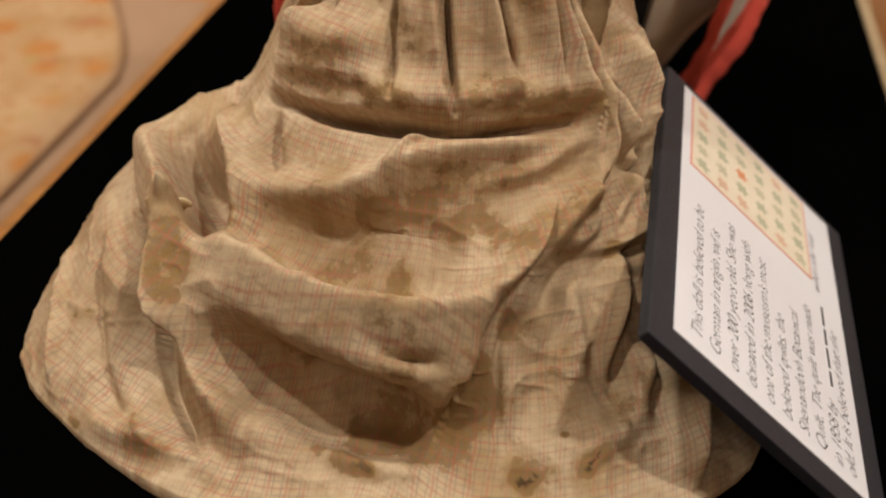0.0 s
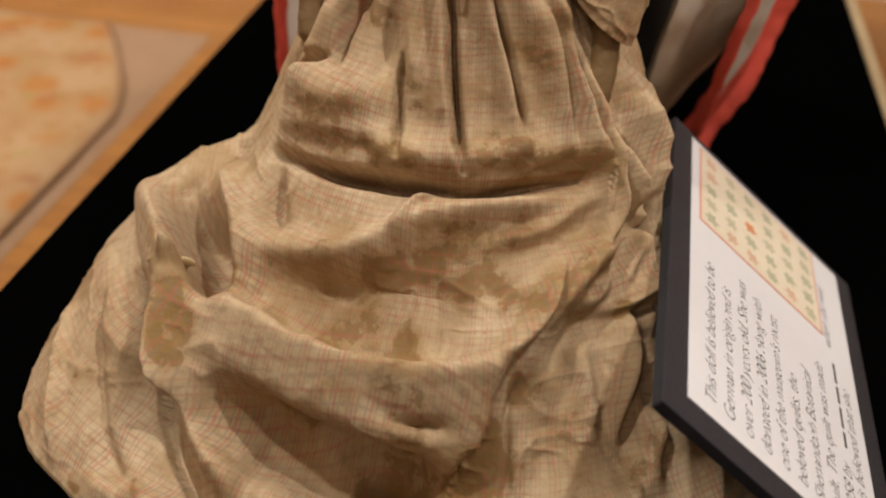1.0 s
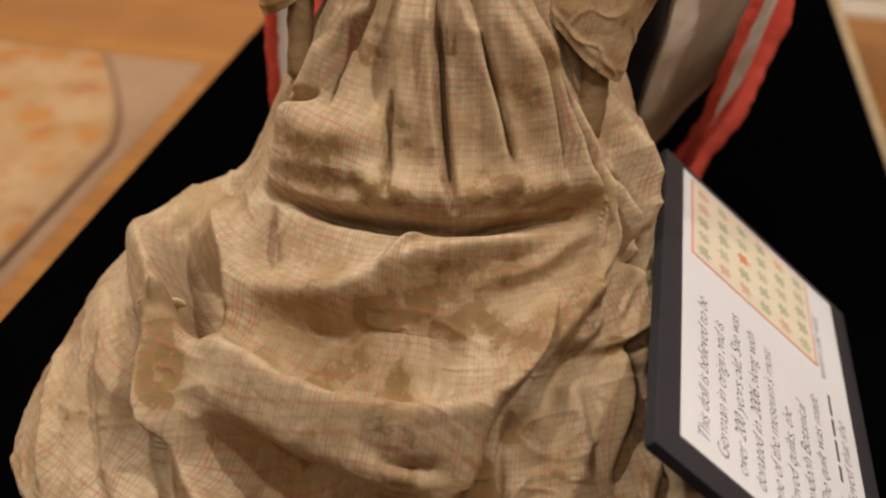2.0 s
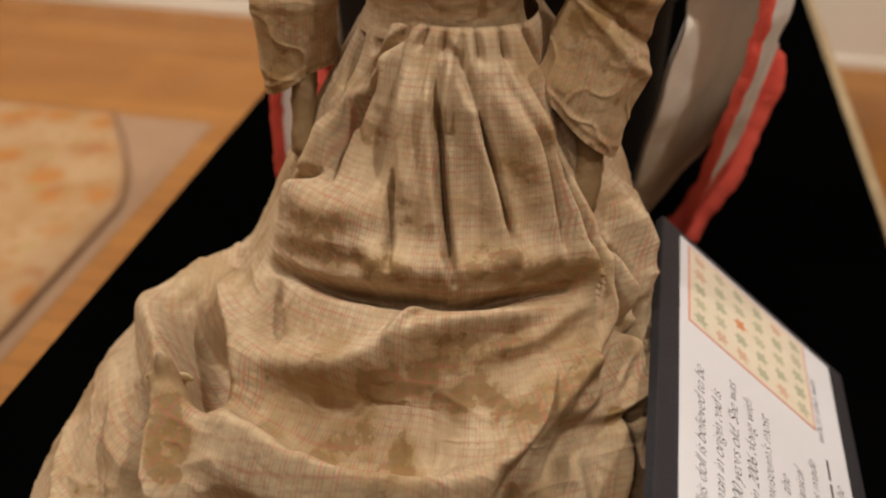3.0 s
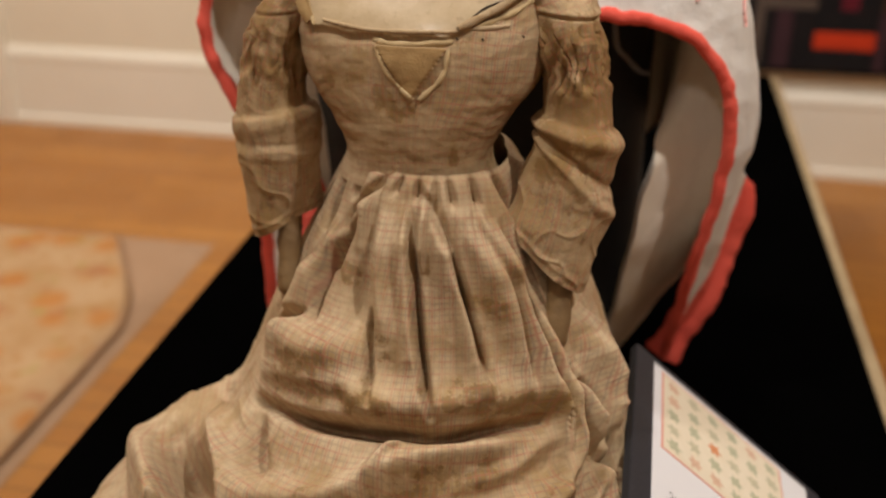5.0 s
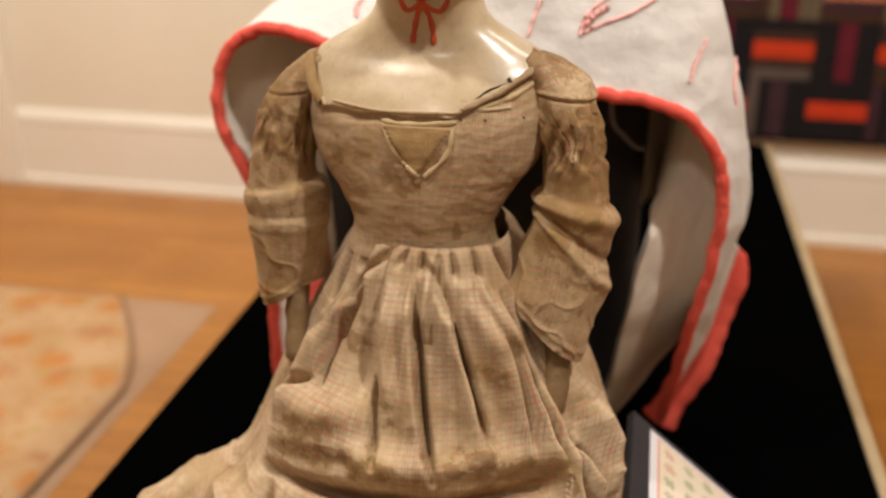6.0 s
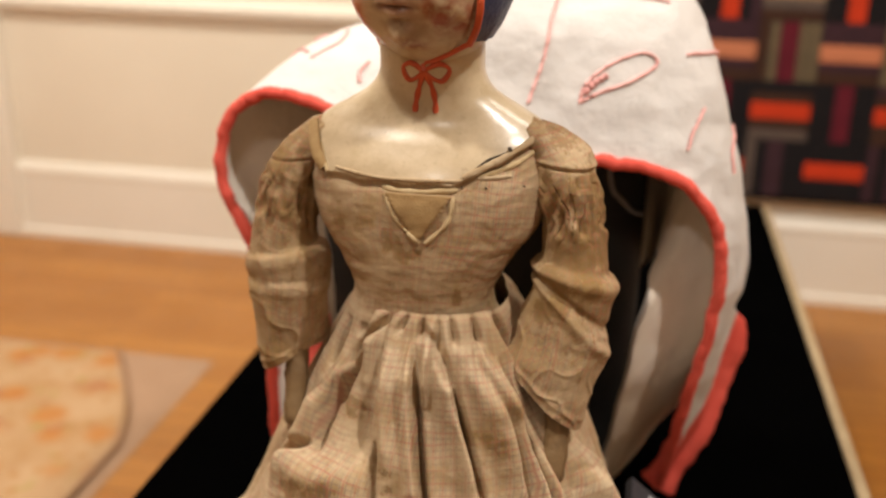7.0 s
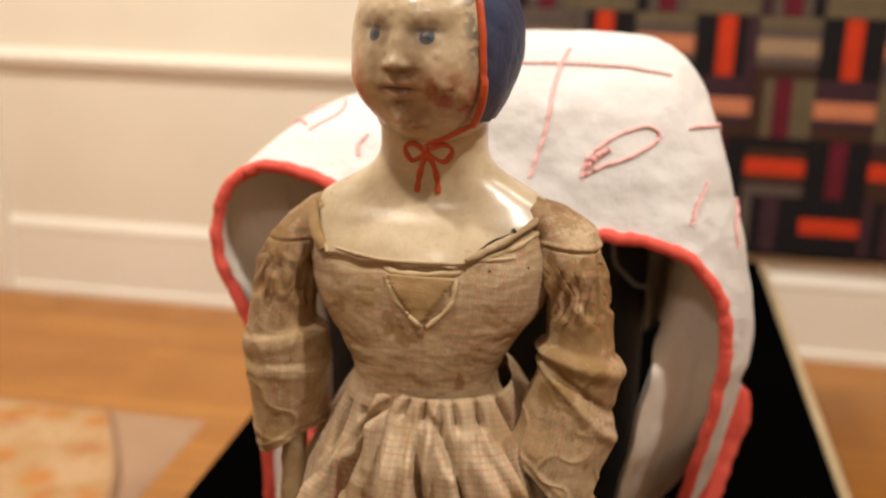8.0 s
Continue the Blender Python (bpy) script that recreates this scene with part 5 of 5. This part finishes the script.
# the red border along the hem is widest by the corner
hem = (np.linalg.norm(EDGE - EDGE[-1], axis=1) < 0.085)[:, None] & (np.arange(nb) < 50)[None, :] & (EDGE[:, 0] > -0.2)[:, None]
border = hem.reshape(-1)[quads(na, nb, False)].mean(1) > 0.5
linked("face", outer.reshape(-1, 3), quads(na, nb, False), (QUILT, BINDING), border.astype(np.int32), parent=quilt, label="white quilted cotton face")
linked("backing", inner.reshape(-1, 3), quads(na, nb, False)[:, ::-1], BACKING, parent=quilt, label="beige cotton backing")
path = cover[:, 0]
wob = 1 + 0.14 * waves(path, 110.0, 63, 3)
path = path + 0.0016 * np.stack((waves(path, 90.0, 64, 2), waves(path, 90.0, 65, 2), waves(path, 90.0, 66, 2)), 1)
linked("front_binding", tube_points(path, 0.0070, 12, 1.0, wob).reshape(-1, 3), quads(12, na, True), BINDING, parent=quilt, label="red bound edge")
for name, i in (("side_binding", na - 1), ("side_binding", 0)):
    path = cover[i, :50]
    linked(name, tube_points(path, 0.022, 12, 0.5, 1.05 + 0.25 * waves(path, 60.0, 67, 2)).reshape(-1, 3), quads(12, 50, True), BINDING, parent=quilt, label="red bound edge")


def stitched(points, name="embroidery", radius=0.0017):
    """Embroidery on the face: points as shares of the way along the edge and back from it."""
    line = spline([(a * (na - 1), b * (nb - 1), 0) for a, b in points], 16 * len(points))
    out = []
    for k, (a, b, _) in enumerate(line):
        i, j = int(np.clip(a, 0, na - 2)), int(np.clip(b, 0, nb - 2))
        f, g = a - i, b - j
        q = outer[i, j] * (1 - f) * (1 - g) + outer[i + 1, j] * f * (1 - g) + outer[i, j + 1] * (1 - f) * g + outer[i + 1, j + 1] * f * g
        out.append(q + nn[i, j] * 0.0006)
    out = np.array(out)
    out[1:-1:2] += (0.0018 * np.array((0.7, -0.2, 0.7)))
    t = tube_points(out, radius, 6, 1.0, 0.35 + 0.9 * np.abs(np.sin(np.arange(len(out)) * 1.9)))
    return linked(name, t.reshape(-1, 3), quads(6, len(out), True), STITCH, parent=quilt)


stitched(((0.586, 0.44), (0.580, 0.376), (0.577, 0.266), (0.575, 0.193), (0.571, 0.119)))
stitched(((0.555, 0.394), (0.603, 0.394), (0.628, 0.388), (0.661, 0.385)))
stitched(((0.603, 0.128), (0.606, 0.174), (0.619, 0.216), (0.640, 0.248), (0.653, 0.243), (0.651, 0.22), (0.633, 0.180), (0.613, 0.150), (0.603, 0.128)))
stitched(((0.606, 0.150), (0.611, 0.174), (0.619, 0.193)), radius=0.0030)
stitched(((0.703, 0.211), (0.697, 0.138), (0.694, 0.083)))
stitched(((0.745, 0.385), (0.746, 0.257), (0.753, 0.211)))
stitched(((0.680, 0.284), (0.70, 0.35), (0.72, 0.468)))
stitched(((0.400, 0.500), (0.408, 0.450), (0.410, 0.376), (0.393, 0.266)))
stitched(((0.372, 0.500), (0.364, 0.470), (0.372, 0.440)))
stitched(((0.343, 0.394), (0.356, 0.40), (0.385, 0.312)))
stitched(((0.452, 0.275), (0.448, 0.22), (0.452, 0.165)))


form = empty("display_form", "black display form under the quilt with a grey cord", "stand")


def form_body():
    rows = ((-0.235, 1.28, 0.402, 0.205, 0.10), (-0.235, 1.28, 0.55, 0.205, 0.10), (-0.235, 1.28, 0.75, 0.205, 0.09), (-0.19, 1.26, 0.89, 0.155, 0.07), (-0.19, 1.24, 0.945, 0.12, 0.04), (-0.19, 1.23, 0.955, 0.02, 0.02))
    p = loft(rows, 60, 60, 3.0)
    linked("body", p.reshape(-1, 3), quads(60, 60, True), FORM, parent=form)
    line = spline(((-0.075, 1.10, 0.875), (-0.07, 1.12, 0.83), (-0.058, 1.14, 0.81), (-0.045, 1.15, 0.795), (-0.034, 1.16, 0.79)), 40)
    linked("cord", tube_points(line, 0.003, 8).reshape(-1, 3), quads(8, 40, True), CORD, parent=form, label="thin grey cord")


form_body()

# ---- the patchwork quilt on the back wall
patchwork = empty("patchwork_quilt", "dark patchwork quilt of black, red and salmon strips on the wall", "quilt")
SIDE, COLS, ROWS_UP, X0, Z0 = 0.16, 9, 9, -0.384, 0.317
HUES = {n: fabric("patch_" + n, c, tuple(0.75 * q for q in c), 300, 40, 0.004) for n, c in (("black", (0.012, 0.010, 0.011)), ("brown", (0.055, 0.025, 0.015)), ("olive", (0.14, 0.105, 0.06)), ("grey", (0.11, 0.08, 0.065)), ("red", (0.56, 0.045, 0.012)), ("salmon", (0.56, 0.20, 0.10)), ("maroon", (0.12, 0.012, 0.022)), ("plum", (0.05, 0.022, 0.028)), ("tan", (0.33, 0.22, 0.13)))}
part("backing", box(X0 - 0.02, X0 + COLS * SIDE + 0.02, WALL_Y - 0.040, WALL_Y - 0.037 + 0.004, Z0 - 0.012, Z0 + ROWS_UP * SIDE + 0.012), HUES["black"], patchwork)
strip_mesh = {}


def strip(hue, wide, tall):
    key = (hue, round(wide, 3), round(tall, 3))
    if key not in strip_mesh:
        bm = box(-wide / 2, wide / 2, -0.005, 0.0, -tall / 2, tall / 2, 0.002)
        d = bpy.data.meshes.new("strip")
        bm.to_mesh(d)
        bm.free()
        d.materials.append(HUES[hue])
        strip_mesh[key] = d
    return strip_mesh[key]


ACROSS = {0: ("black", "red"), 1: ("brown", "red"), 2: ("plum", "salmon"), 3: ("grey", "salmon"), 4: ("olive", "tan"), 5: ("black", "salmon")}
UPRIGHT = {0: ("black", "plum"), 1: ("black", "maroon"), 2: ("olive", "maroon"), 3: ("black", "red"), 4: ("grey", "maroon"), 5: ("brown", "red")}
rng = random.Random(12)
rest = bmesh.new()
for r in range(ROWS_UP):
    for c in range(COLS):
        flat_lying = (r + c) % 2 == 1
        ground, accent = (ACROSS if flat_lying else UPRIGHT)[r % 6]
        if flat_lying and r == 3 and c % 4 == 0:
            accent = "tan"
        widths = (0.030, 0.026, 0.048, 0.026, 0.030)
        at = -SIDE / 2
        for k, w in enumerate(widths):
            hue = accent if k == 2 else (ground if k in (1, 3) or rng.random() < 0.4 else rng.choice(("brown", "plum", "olive", "grey", "black")))
            mid = at + w / 2
            at += w
            x, z = X0 + (c + 0.5) * SIDE, Z0 + (r + 0.5) * SIDE
            if r < 6:
                ob = new("strip", strip(hue, w - 0.002, SIDE - 0.003) if not flat_lying else strip(hue, SIDE - 0.003, w - 0.002))
                ob.location = (x, WALL_Y - 0.0405, z + mid) if flat_lying else (x + mid, WALL_Y - 0.0405, z)
                ob.parent = patchwork
            else:
                data = (strip(hue, w - 0.002, SIDE - 0.003) if not flat_lying else strip(hue, SIDE - 0.003, w - 0.002)).copy()
                data.transform(Matrix.Translation((x, WALL_Y - 0.0405, z + mid) if flat_lying else (x + mid, WALL_Y - 0.0405, z)))
                index = list(HUES).index(hue)
                before = len(rest.faces)
                rest.from_mesh(data)
                rest.faces.ensure_lookup_table()
                for q in rest.faces[before:]:
                    q.material_index = index
                bpy.data.meshes.remove(data)
upper = bpy.data.meshes.new("upper_strips")
rest.to_mesh(upper)
rest.free()
for h in HUES.values():
    upper.materials.append(h)
ob = tagged(new("upper_strips", upper), kind="stuff")
ob.parent = patchwork
